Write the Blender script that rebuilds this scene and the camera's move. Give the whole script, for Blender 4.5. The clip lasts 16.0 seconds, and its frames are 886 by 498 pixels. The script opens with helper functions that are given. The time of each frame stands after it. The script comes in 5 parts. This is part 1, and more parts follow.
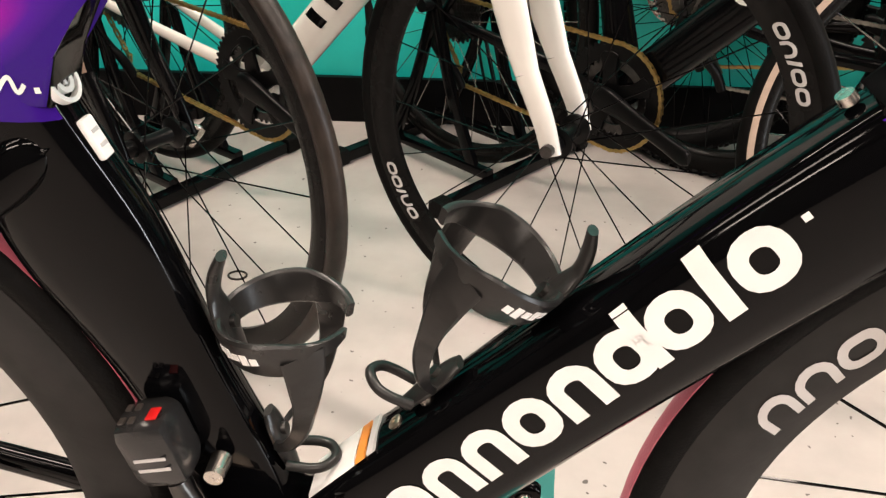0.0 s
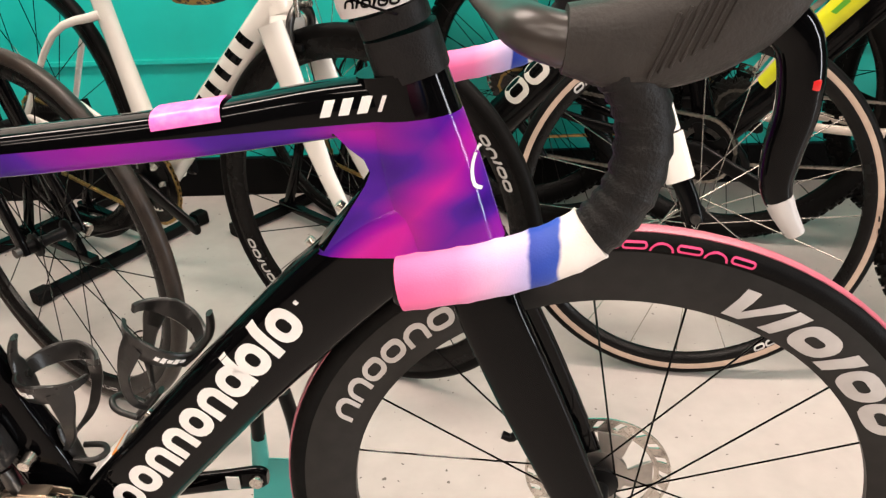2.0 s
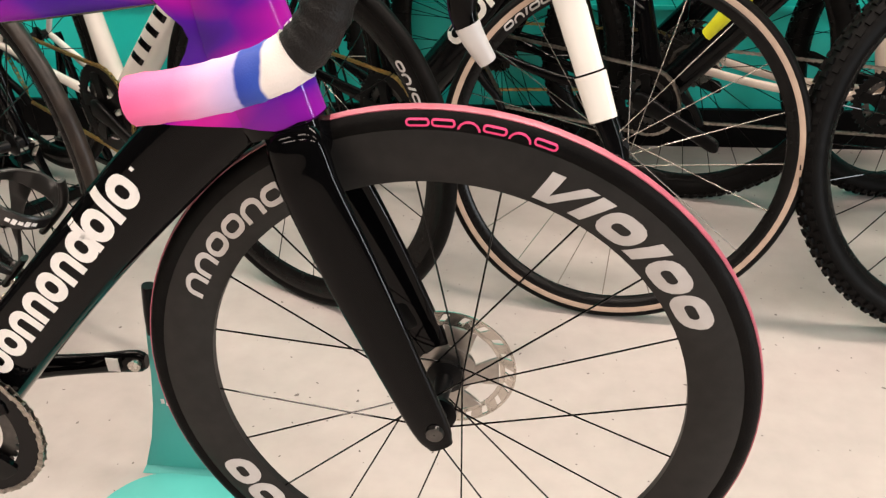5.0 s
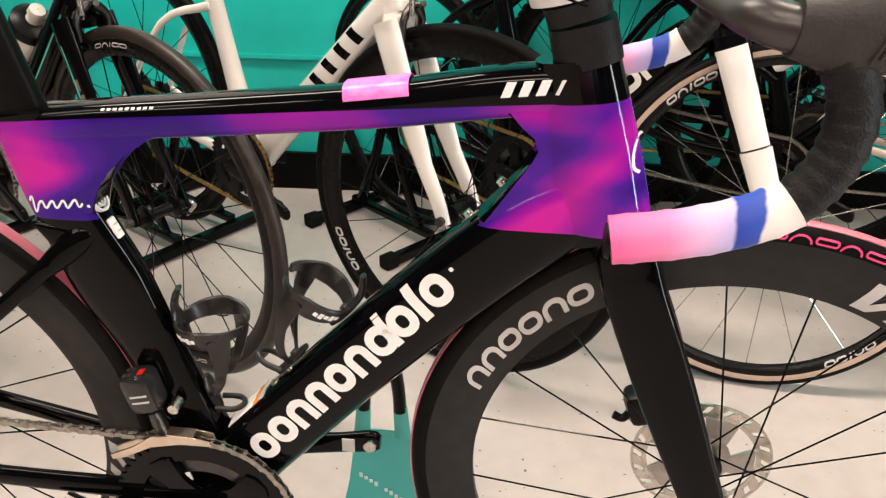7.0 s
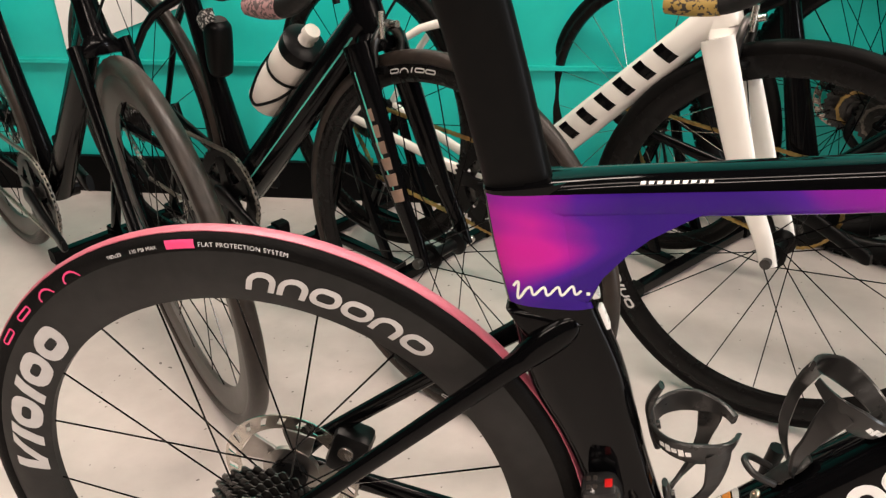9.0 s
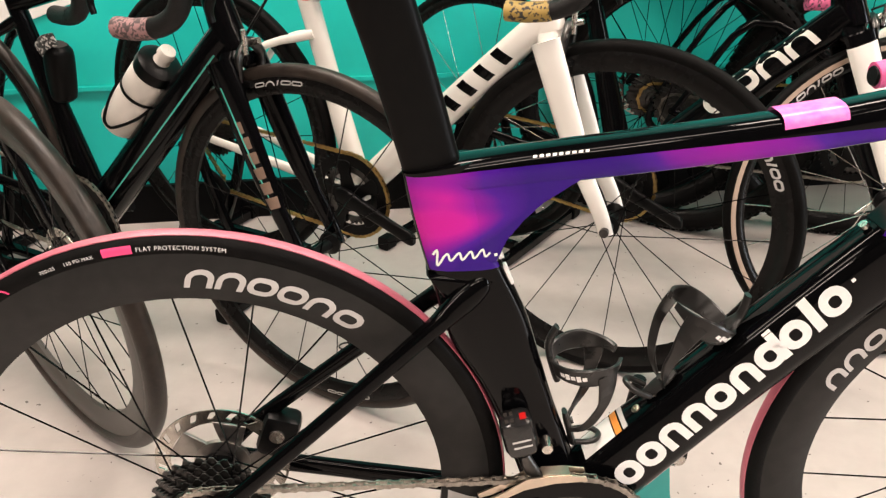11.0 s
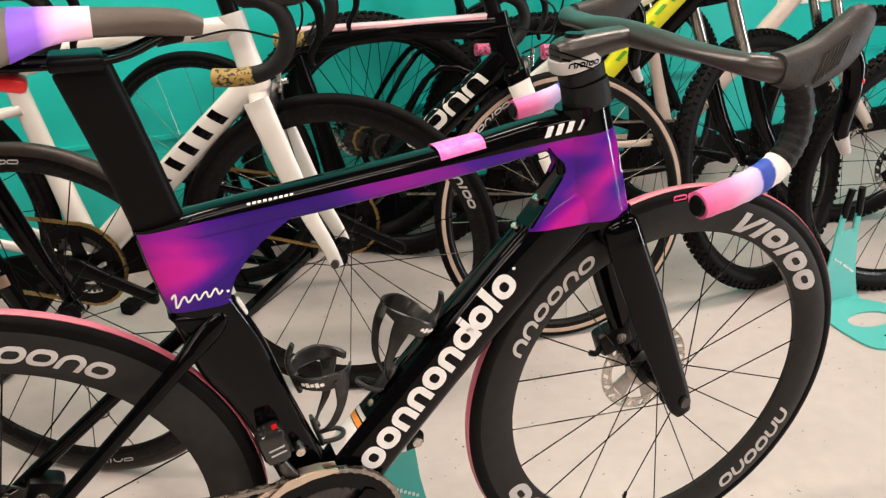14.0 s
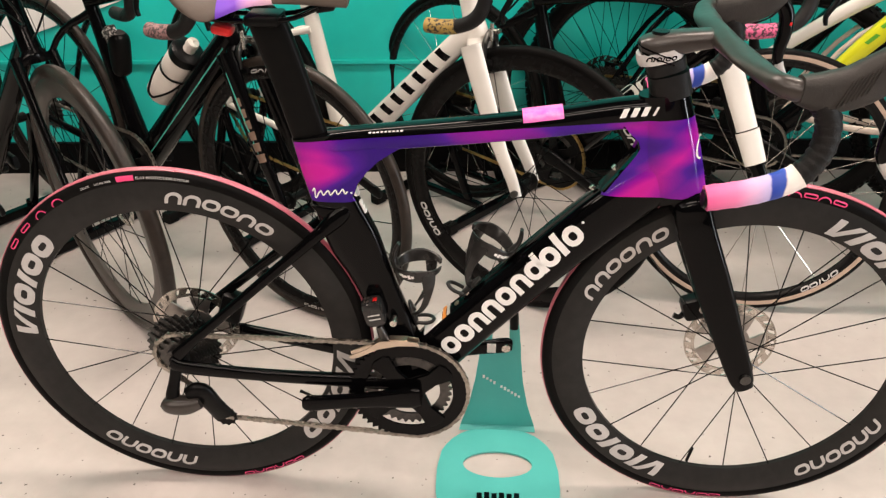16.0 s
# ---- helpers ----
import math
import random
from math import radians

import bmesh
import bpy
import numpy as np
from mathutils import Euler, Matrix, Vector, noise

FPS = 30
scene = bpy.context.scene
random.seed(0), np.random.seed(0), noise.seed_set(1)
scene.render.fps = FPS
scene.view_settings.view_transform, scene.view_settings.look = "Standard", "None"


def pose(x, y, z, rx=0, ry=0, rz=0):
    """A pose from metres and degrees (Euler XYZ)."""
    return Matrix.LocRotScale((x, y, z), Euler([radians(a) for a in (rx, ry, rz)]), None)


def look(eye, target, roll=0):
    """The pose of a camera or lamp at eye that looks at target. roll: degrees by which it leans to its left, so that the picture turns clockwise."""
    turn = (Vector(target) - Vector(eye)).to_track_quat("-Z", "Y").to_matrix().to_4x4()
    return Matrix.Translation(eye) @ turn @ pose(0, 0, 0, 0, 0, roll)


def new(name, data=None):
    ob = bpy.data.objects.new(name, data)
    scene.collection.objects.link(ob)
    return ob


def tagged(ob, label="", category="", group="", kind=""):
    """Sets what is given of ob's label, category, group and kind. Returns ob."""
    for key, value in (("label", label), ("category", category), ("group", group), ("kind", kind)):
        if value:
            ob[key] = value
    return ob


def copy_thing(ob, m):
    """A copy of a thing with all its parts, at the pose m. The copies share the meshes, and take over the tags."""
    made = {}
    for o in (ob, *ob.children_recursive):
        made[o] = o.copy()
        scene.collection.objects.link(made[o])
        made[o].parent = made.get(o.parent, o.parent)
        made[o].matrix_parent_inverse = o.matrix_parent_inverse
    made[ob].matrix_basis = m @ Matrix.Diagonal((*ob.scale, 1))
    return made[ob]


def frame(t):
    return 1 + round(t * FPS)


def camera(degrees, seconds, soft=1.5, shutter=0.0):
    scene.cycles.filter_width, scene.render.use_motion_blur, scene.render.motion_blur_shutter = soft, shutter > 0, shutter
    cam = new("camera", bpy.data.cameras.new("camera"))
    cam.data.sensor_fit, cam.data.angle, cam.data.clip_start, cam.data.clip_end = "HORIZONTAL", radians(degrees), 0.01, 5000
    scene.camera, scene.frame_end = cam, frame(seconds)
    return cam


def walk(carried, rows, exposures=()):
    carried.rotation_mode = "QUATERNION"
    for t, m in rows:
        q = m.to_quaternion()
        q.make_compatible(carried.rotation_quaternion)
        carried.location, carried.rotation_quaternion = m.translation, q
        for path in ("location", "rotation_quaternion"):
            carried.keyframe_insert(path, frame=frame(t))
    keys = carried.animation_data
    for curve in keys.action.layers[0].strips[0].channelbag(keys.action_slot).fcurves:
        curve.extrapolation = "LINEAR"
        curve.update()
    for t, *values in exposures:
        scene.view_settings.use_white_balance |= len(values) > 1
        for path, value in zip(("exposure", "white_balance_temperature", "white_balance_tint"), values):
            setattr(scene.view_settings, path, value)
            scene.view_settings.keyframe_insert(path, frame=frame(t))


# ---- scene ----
EXPOSURES = [(0.0, 0.50), (1.5, 0.39), (3.5, 0.19), (7.0, 0.27), (8.0, 0.21), (10.5, 0.38), (11.0, 0.42), (12.5, 0.37), (13.5, 0.21), (14.5, 0.09), (16.0, 0.11)]
cam = camera(59.0, 16.0, soft=1.35)
PATH = [
    (0, 0.5338, -0.353, 0.7815, 57.95, -1.31, 5.041),
    (0.5, 0.5654, -0.4268, 0.8701, 57.997, -1.116, 5.71),
    (1, 0.6514, -0.5073, 0.9409, 58.237, -0.595, 6.635),
    (1.5, 0.7672, -0.5586, 0.9674, 59.365, 0.21, 5.434),
    (2, 0.8486, -0.5992, 0.9864, 60.573, 1.389, 3.151),
    (2.5, 0.9217, -0.6025, 0.9642, 61.325, 1.931, 1.152),
    (3, 0.9622, -0.6415, 0.9578, 62.445, 1.348, -0.633),
    (3.5, 0.9963, -0.6674, 0.9318, 62.673, -0.386, 1.67),
    (3.7, 1.0119, -0.6732, 0.9105, 62.2231, -0.7974, 3.5925),
    (5.8, 1.0439, -0.6578, 0.9326, 59.086, 0.0386, 6.4646),
    (6, 1.0135, -0.6614, 0.9449, 59.892, -0.327, 6.065),
    (6.5, 0.8868, -0.6657, 0.969, 60.906, -0.814, 5.757),
    (7, 0.7356, -0.6763, 0.9799, 61.737, -1.076, 6.452),
    (7.5, 0.5912, -0.669, 0.9851, 61.97, -0.515, 9.475),
    (8, 0.4602, -0.5888, 0.9862, 61.391, 0.613, 13.66),
    (8.2, 0.4196, -0.5685, 0.9861, 61.3522, 1.5547, 14.7184),
    (10.3, 0.258, -0.5732, 0.9873, 60.7656, -0.4979, 0.5659),
    (10.5, 0.263, -0.6109, 0.998, 60.997, -0.695, -0.303),
    (11, 0.2288, -0.6823, 1.007, 61.932, 0.275, -3.201),
    (11.5, 0.1307, -0.7279, 1.0091, 62.558, 0.254, -8.317),
    (12, 0.099, -0.7511, 1.009, 63.391, -0.065, -11.888),
    (12.5, 0.1463, -0.7763, 1.0269, 64.602, -0.012, -17.083),
    (13, 0.2228, -0.7978, 1.0313, 65.365, 0.018, -23.828),
    (13.5, 0.2332, -0.8054, 1.0328, 65.638, -0.003, -26.173),
    (14, 0.2342, -0.8352, 1.0618, 65.046, 0.002, -22.933),
    (14.5, 0.3164, -0.8938, 1.0903, 63.526, 0.121, -15.909),
    (15, 0.4094, -0.9749, 1.1382, 61.854, 0.945, -9.38),
    (15.5, 0.4346, -1.0411, 1.1664, 60.586, 1.01, -4.716),
    (16, 0.516, -1.1091, 1.1828, 59.833, -0.042, 3.033),
]
walk(cam, [(t, pose(*p)) for t, *p in PATH], exposures=EXPOSURES)

# ---- light ----
world = bpy.data.worlds.new("world")
scene.world = world
world.use_nodes = True
world.node_tree.nodes["Background"].inputs["Color"].default_value = (0.9, 0.95, 1.0, 1)
world.node_tree.nodes["Background"].inputs["Strength"].default_value = 0.12


def area_lamp(name, at, target, sx, sy, watts, colour):
    data = bpy.data.lights.new(name, "AREA")
    data.shape, data.size, data.size_y, data.energy, data.color = "RECTANGLE", sx, sy, watts, colour
    ob = new(name, data)
    ob.matrix_world = look(at, target)
    return ob


WARM = (1.0, 0.84, 0.73)
# Assumed overhead lamps, all unseen; the row at y -3.0 is added frontal fill.
for lx, ly, watts in ((-1.6, -1.2, 25), (0.6, -1.2, 25), (2.8, -1.2, 18), (-0.6, 0.55, 56), (1.8, 0.55, 56), (-1.6, -3.0, 52), (0.6, -3.0, 52), (2.8, -3.0, 40)):
    area_lamp("ceiling_lamp", (lx, ly, 2.72), (lx, ly + 0.001, 0), 1.5, 0.35, watts, WARM)
# Unseen narrow lamp at the right, added for highlights on head tube and fork.
area_lamp("window_light", (4.3, -1.3, 1.08), (0, 0.2, 1.0), 0.28, 2.1, 62, (0.92, 0.96, 1.0))


# ---- materials ----
def node_mat(name):
    m = bpy.data.materials.new(name)
    m.use_nodes = True
    return m, m.node_tree.nodes, m.node_tree.links, m.node_tree.nodes["Principled BSDF"]


def surface(name, c1, c2=None, rough=0.5, metal=0.0, scale=40, bump=0.0, bump_scale=None, coat=0.0, rough_var=0.1, stretch=(1, 1, 1), spec=0.5):
    """A two-scale procedural surface: colour between c1 and c2, uneven roughness, fine relief."""
    m, n, l, p = node_mat(name)
    c2 = c2 or tuple(min(1, v * 0.8) for v in c1)
    tc = n.new("ShaderNodeTexCoord")
    mp = n.new("ShaderNodeMapping")
    mp.inputs["Scale"].default_value = stretch
    l.new(tc.outputs["Object"], mp.inputs["Vector"])
    a, b = n.new("ShaderNodeTexNoise"), n.new("ShaderNodeTexNoise")
    a.inputs["Scale"].default_value, b.inputs["Scale"].default_value = scale * 0.12, scale
    b.inputs["Detail"].default_value = 6
    add = n.new("ShaderNodeMath")
    add.operation = "ADD"
    half = n.new("ShaderNodeMath")
    half.operation = "MULTIPLY"
    half.inputs[1].default_value = 0.5
    for t in (a, b):
        l.new(mp.outputs[0], t.inputs["Vector"])
    l.new(a.outputs["Fac"], add.inputs[0]), l.new(b.outputs["Fac"], add.inputs[1]), l.new(add.outputs[0], half.inputs[0])
    ramp = n.new("ShaderNodeValToRGB")
    ramp.color_ramp.elements[0].position, ramp.color_ramp.elements[1].position = 0.35, 0.65
    ramp.color_ramp.elements[0].color, ramp.color_ramp.elements[1].color = (*c2, 1), (*c1, 1)
    l.new(half.outputs[0], ramp.inputs[0]), l.new(ramp.outputs[0], p.inputs["Base Color"])
    rr = n.new("ShaderNodeMapRange")
    rr.inputs["To Min"].default_value, rr.inputs["To Max"].default_value = max(0.02, rough - rough_var), min(1, rough + rough_var)
    l.new(half.outputs[0], rr.inputs["Value"]), l.new(rr.outputs[0], p.inputs["Roughness"])
    p.inputs["Metallic"].default_value = metal
    p.inputs["Coat Weight"].default_value = coat
    p.inputs["Coat Roughness"].default_value = 0.05
    p.inputs["Specular IOR Level"].default_value = spec
    if bump:
        t = n.new("ShaderNodeTexNoise")
        t.inputs["Scale"].default_value = bump_scale or scale * 4
        t.inputs["Detail"].default_value = 4
        l.new(mp.outputs[0], t.inputs["Vector"])
        bp = n.new("ShaderNodeBump")
        bp.inputs["Strength"].default_value, bp.inputs["Distance"].default_value = bump, 0.002
        l.new(t.outputs["Fac"], bp.inputs["Height"]), l.new(bp.outputs[0], p.inputs["Normal"])
    return m


def sum_nodes(n, l, op, a, b):
    q = n.new("ShaderNodeMath")
    q.operation = op
    for i, v in enumerate((a, b)):
        if isinstance(v, (int, float)):
            q.inputs[i].default_value = v
        else:
            l.new(v, q.inputs[i])
    return q.outputs[0]


def frame_paint():
    """Gloss black with a purple and magenta wash on the seat cluster, the top tube's flank and the head."""
    m, n, l, p = node_mat("frame_paint")
    tc = n.new("ShaderNodeTexCoord")
    sp = n.new("ShaderNodeSeparateXYZ")
    l.new(tc.outputs["Object"], sp.inputs[0])
    x, y, z = sp.outputs[0], sp.outputs[1], sp.outputs[2]
    M = lambda op, a, b: sum_nodes(n, l, op, a, b)
    under = M("LESS_THAN", z, M("ADD", M("MULTIPLY", x, 0.088), 0.7065))
    sn = n.new("ShaderNodeSeparateXYZ")
    l.new(tc.outputs["Normal"], sn.inputs[0])
    flank = M("GREATER_THAN", M("ABSOLUTE", sn.outputs[1], 0.0), 0.62)
    seat = M("MULTIPLY", M("LESS_THAN", x, 0.5), M("MULTIPLY", M("GREATER_THAN", z, 0.628), M("MAXIMUM", M("GREATER_THAN", x, 0.36), flank)))
    head = M("MULTIPLY", M("GREATER_THAN", x, 0.5), M("MULTIPLY", M("GREATER_THAN", z, 0.652), M("MAXIMUM", M("GREATER_THAN", x, 0.772), flank)))
    mask = M("MULTIPLY", under, M("ADD", seat, head))
    mp = n.new("ShaderNodeMapping")
    mp.inputs["Rotation"].default_value = (0, radians(38), 0)
    mp.inputs["Scale"].default_value = (1.0, 1.0, 2.6)
    mp.inputs["Location"].default_value = (0.13, 0.4, 0.13)
    l.new(tc.outputs["Object"], mp.inputs["Vector"])
    t = n.new("ShaderNodeTexNoise")
    t.inputs["Scale"].default_value, t.inputs["Detail"].default_value, t.inputs["Distortion"].default_value = 6.5, 0.6, 0.5
    l.new(mp.outputs[0], t.inputs["Vector"])
    # more magenta towards the seat cluster and in a band across the head, plain violet along the top tube
    def hump(cx, cz, r):
        dx, dz = M("SUBTRACT", x, cx), M("SUBTRACT", z, cz)
        d = M("SQRT", M("ADD", M("MULTIPLY", dx, dx), M("MULTIPLY", dz, dz)), 0)
        return M("MAXIMUM", M("SUBTRACT", 1.0, M("DIVIDE", d, r)), 0.0)
    def band(cx, cz, nx, nz, r):
        d = M("ABSOLUTE", M("ADD", M("MULTIPLY", M("SUBTRACT", x, cx), nx), M("MULTIPLY", M("SUBTRACT", z, cz), nz)), 0)
        return M("MAXIMUM", M("SUBTRACT", 1.0, M("DIVIDE", d, r)), 0.0)
    drive = M("ADD", M("MULTIPLY", M("SUBTRACT", t.outputs["Fac"], 0.5), 1.7), M("MULTIPLY", hump(0.268, 0.705, 0.085), 0.6))
    drive = M("ADD", drive, M("MULTIPLY", M("MULTIPLY", band(0.793, 0.70, 0.74, -0.67, 0.034), M("GREATER_THAN", x, 0.6)), 0.5))
    drive = M("ADD", drive, 0.10)
    ramp = n.new("ShaderNodeValToRGB")
    e = ramp.color_ramp.elements
    e[0].position, e[0].color = 0.0, (0.032, 0.007, 0.175, 1)
    e[1].position, e[1].color = 0.95, (0.52, 0.010, 0.26, 1)
    for pos, c in ((0.22, (0.070, 0.010, 0.26, 1)), (0.45, (0.26, 0.009, 0.29, 1)), (0.68, (0.50, 0.013, 0.29, 1))):
        q = e.new(pos)
        q.color = c
    l.new(drive, ramp.inputs[0])
    mix = n.new("ShaderNodeMix")
    mix.data_type = "RGBA"
    mix.inputs["A"].default_value = (0.0015, 0.0015, 0.0018, 1)
    l.new(mask, mix.inputs["Factor"]), l.new(ramp.outputs[0], mix.inputs["B"]), l.new(mix.outputs["Result"], p.inputs["Base Color"])
    fine = n.new("ShaderNodeTexNoise")
    fine.inputs["Scale"].default_value = 25
    l.new(tc.outputs["Object"], fine.inputs["Vector"])
    mr = n.new("ShaderNodeMapRange")
    mr.inputs["To Min"].default_value, mr.inputs["To Max"].default_value = 0.035, 0.10
    l.new(fine.outputs["Fac"], mr.inputs["Value"]), l.new(mr.outputs[0], p.inputs["Roughness"])
    p.inputs["Specular IOR Level"].default_value = 0.15
    return m


def banded(name, axis, stops, rough=0.6, bump=0.2):
    """Tape with a colour run along one object axis; stops are (position in metres, colour)."""
    m, n, l, p = node_mat(name)
    tc = n.new("ShaderNodeTexCoord")
    sp = n.new("ShaderNodeSeparateXYZ")
    l.new(tc.outputs["Object"], sp.inputs[0])
    lo, hi = stops[0][0], stops[-1][0]
    mr = n.new("ShaderNodeMapRange")
    mr.inputs["From Min"].default_value, mr.inputs["From Max"].default_value = lo, hi
    wob = n.new("ShaderNodeTexNoise")
    wob.inputs["Scale"].default_value = 60
    l.new(tc.outputs["Object"], wob.inputs["Vector"])
    s = sum_nodes(n, l, "ADD", sp.outputs[axis], sum_nodes(n, l, "MULTIPLY", sum_nodes(n, l, "SUBTRACT", wob.outputs["Fac"], 0.5), 0.006))
    l.new(s, mr.inputs["Value"])
    ramp = n.new("ShaderNodeValToRGB")
    e = ramp.color_ramp.elements
    e[0].position, e[0].color = 0, (*stops[0][1], 1)
    e[1].position, e[1].color = 1, (*stops[-1][1], 1)
    for at, c in stops[1:-1]:
        e.new((at - lo) / (hi - lo)).color = (*c, 1)
    l.new(mr.outputs[0], ramp.inputs[0]), l.new(ramp.outputs[0], p.inputs["Base Color"])
    p.inputs["Roughness"].default_value = rough
    bp = n.new("ShaderNodeBump")
    bp.inputs["Strength"].default_value, bp.inputs["Distance"].default_value = bump, 0.001
    t = n.new("ShaderNodeTexNoise")
    t.inputs["Scale"].default_value = 900
    l.new(tc.outputs["Object"], t.inputs["Vector"]), l.new(t.outputs["Fac"], bp.inputs["Height"]), l.new(bp.outputs[0], p.inputs["Normal"])
    return m


def speckled(name, base, fleck, scale=170, cut=0.52, rough=0.6):
    m, n, l, p = node_mat(name)
    tc = n.new("ShaderNodeTexCoord")
    t = n.new("ShaderNodeTexNoise")
    t.inputs["Scale"].default_value, t.inputs["Detail"].default_value = scale, 3
    l.new(tc.outputs["Object"], t.inputs["Vector"])
    ramp = n.new("ShaderNodeValToRGB")
    e = ramp.color_ramp.elements
    e[0].position, e[0].color = cut - 0.02, (*base, 1)
    e[1].position, e[1].color = cut + 0.02, (*fleck, 1)
    l.new(t.outputs["Fac"], ramp.inputs[0]), l.new(ramp.outputs[0], p.inputs["Base Color"])
    p.inputs["Roughness"].default_value = rough
    return m


def floor_paint():
    """Pale painted concrete with scuffs, stains and small dark specks."""
    m, n, l, p = node_mat("floor_paint")
    tc = n.new("ShaderNodeTexCoord")
    big, mid, spot = (n.new("ShaderNodeTexNoise") for _ in range(3))
    for t, s, d in ((big, 1.6, 4), (mid, 22, 6), (spot, 75, 1)):
        t.inputs["Scale"].default_value, t.inputs["Detail"].default_value = s, d
        l.new(tc.outputs["Object"], t.inputs["Vector"])
    r1 = n.new("ShaderNodeValToRGB")
    r1.color_ramp.elements[0].position, r1.color_ramp.elements[1].position = 0.3, 0.7
    r1.color_ramp.elements[0].color, r1.color_ramp.elements[1].color = (0.415, 0.375, 0.352, 1), (0.515, 0.468, 0.44, 1)
    l.new(sum_nodes(n, l, "MULTIPLY", sum_nodes(n, l, "ADD", big.outputs["Fac"], mid.outputs["Fac"]), 0.5), r1.inputs[0])
    r2 = n.new("ShaderNodeValToRGB")
    r2.color_ramp.elements[0].position, r2.color_ramp.elements[1].position = 0.745, 0.765
    r2.color_ramp.elements[0].color, r2.color_ramp.elements[1].color = (0, 0, 0, 1), (1, 1, 1, 1)
    l.new(spot.outputs["Fac"], r2.inputs[0])
    mix = n.new("ShaderNodeMix")
    mix.data_type = "RGBA"
    mix.inputs["B"].default_value = (0.12, 0.10, 0.09, 1)
    l.new(r2.outputs[0], mix.inputs["Factor"]), l.new(r1.outputs[0], mix.inputs["A"]), l.new(mix.outputs["Result"], p.inputs["Base Color"])
    mr = n.new("ShaderNodeMapRange")
    mr.inputs["To Min"].default_value, mr.inputs["To Max"].default_value = 0.28, 0.5
    l.new(mid.outputs["Fac"], mr.inputs["Value"]), l.new(mr.outputs[0], p.inputs["Roughness"])
    bp = n.new("ShaderNodeBump")
    bp.inputs["Strength"].default_value, bp.inputs["Distance"].default_value = 0.12, 0.002
    l.new(mid.outputs["Fac"], bp.inputs["Height"]), l.new(bp.outputs[0], p.inputs["Normal"])
    return m


FLOOR = floor_paint()
TEAL = surface("teal_wall_paint", (0.010, 0.50, 0.44), (0.008, 0.44, 0.385), rough=0.38, scale=14, bump=0.08, bump_scale=160)
WALL_WHITE = surface("white_wall_paint", (0.78, 0.77, 0.74), (0.70, 0.69, 0.66), rough=0.6, scale=14, bump=0.08, bump_scale=160)
BLACK_TRIM = surface("black_skirting", (0.0018, 0.0018, 0.002), (0.003, 0.003, 0.0032), rough=0.45, scale=20, spec=0.08)
# For the unseen ceiling and walls: dark, so that gloss black reflects little.
UNSEEN_DARK = surface("dark_wall_paint", (0.034, 0.032, 0.031), (0.027, 0.026, 0.025), rough=0.7, scale=12)
PAINT = frame_paint()
GLOSS = surface("gloss_black", (0.0012, 0.0012, 0.0014), (0.002, 0.002, 0.0023), rough=0.055, rough_var=0.03, scale=30, spec=0.13)
CAGE_CARBON = surface("cage_carbon", (0.009, 0.0086, 0.0084), (0.017, 0.0163, 0.0156), rough=0.3, scale=70, bump=0.08, spec=0.35)
CARBON = surface("matt_carbon", (0.0025, 0.0025, 0.0026), (0.0045, 0.0043, 0.0042), rough=0.4, scale=60, bump=0.05, spec=0.10)
RIM_MATT = surface("rim_carbon", (0.015, 0.0143, 0.0138), (0.022, 0.021, 0.0202), rough=0.4, scale=60, bump=0.04, spec=0.16)
RIM_DARK = surface("dark_rim_carbon", (0.004, 0.0038, 0.0037), (0.008, 0.0076, 0.0073), rough=0.26, scale=60, bump=0.04, spec=0.14)
RUBBER = surface("tyre_rubber", (0.0022, 0.0021, 0.0021), (0.005, 0.0047, 0.0045), rough=0.5, scale=70, spec=0.07, bump=0.25, bump_scale=500)
# Worn rubber; the brown highlights of the tyres are mixed into its colour.
RUBBER_WORN_SHEEN = surface("tyre_rubber_worn", (0.034, 0.0255, 0.0205), (0.010, 0.0082, 0.007), rough=0.38, scale=50, bump=0.2, bump_scale=500, spec=0.3)
TAN = surface("tan_sidewall", (0.45, 0.33, 0.25), (0.36, 0.26, 0.2), rough=0.6, scale=60, bump=0.2)
PINK_TREAD = surface("pink_tread", (0.50, 0.115, 0.165), (0.43, 0.095, 0.14), rough=0.38, scale=60, bump=0.3, bump_scale=600, spec=0.8)
PINK = surface("pink_print", (0.85, 0.06, 0.22), (0.75, 0.05, 0.18), rough=0.5, scale=60)
HOT_PINK = surface("pink_sticker", (0.88, 0.10, 0.50), (0.88, 0.35, 0.62), rough=0.3, scale=90)
WHITE = surface("white_print", (0.82, 0.80, 0.78), (0.76, 0.74, 0.72), rough=0.4, scale=60)
GREY_PRINT = surface("grey_print", (0.52, 0.50, 0.49), (0.44, 0.42, 0.41), rough=0.4, scale=60)
STEEL = surface("steel", (0.60, 0.56, 0.51), (0.44, 0.41, 0.37), rough=0.26, metal=1.0, scale=80)
ALLOY = surface("brushed_alloy", (0.44, 0.41, 0.38), (0.32, 0.30, 0.28), rough=0.38, metal=1.0, scale=90)
DARK_STEEL = surface("dark_steel", (0.12, 0.115, 0.11), (0.05, 0.05, 0.05), rough=0.36, metal=1.0, scale=80)
CHAIN_STEEL = surface("chain_steel", (0.46, 0.42, 0.37), (0.16, 0.15, 0.135), rough=0.34, metal=1.0, scale=160)
GOLD = surface("gold_chain", (0.55, 0.38, 0.14), (0.32, 0.22, 0.09), rough=0.4, metal=1.0, scale=120)
BRASS_ALLOY = surface("polished_cage", (0.72, 0.60, 0.48), (0.55, 0.46, 0.38), rough=0.3, metal=1.0, scale=60)
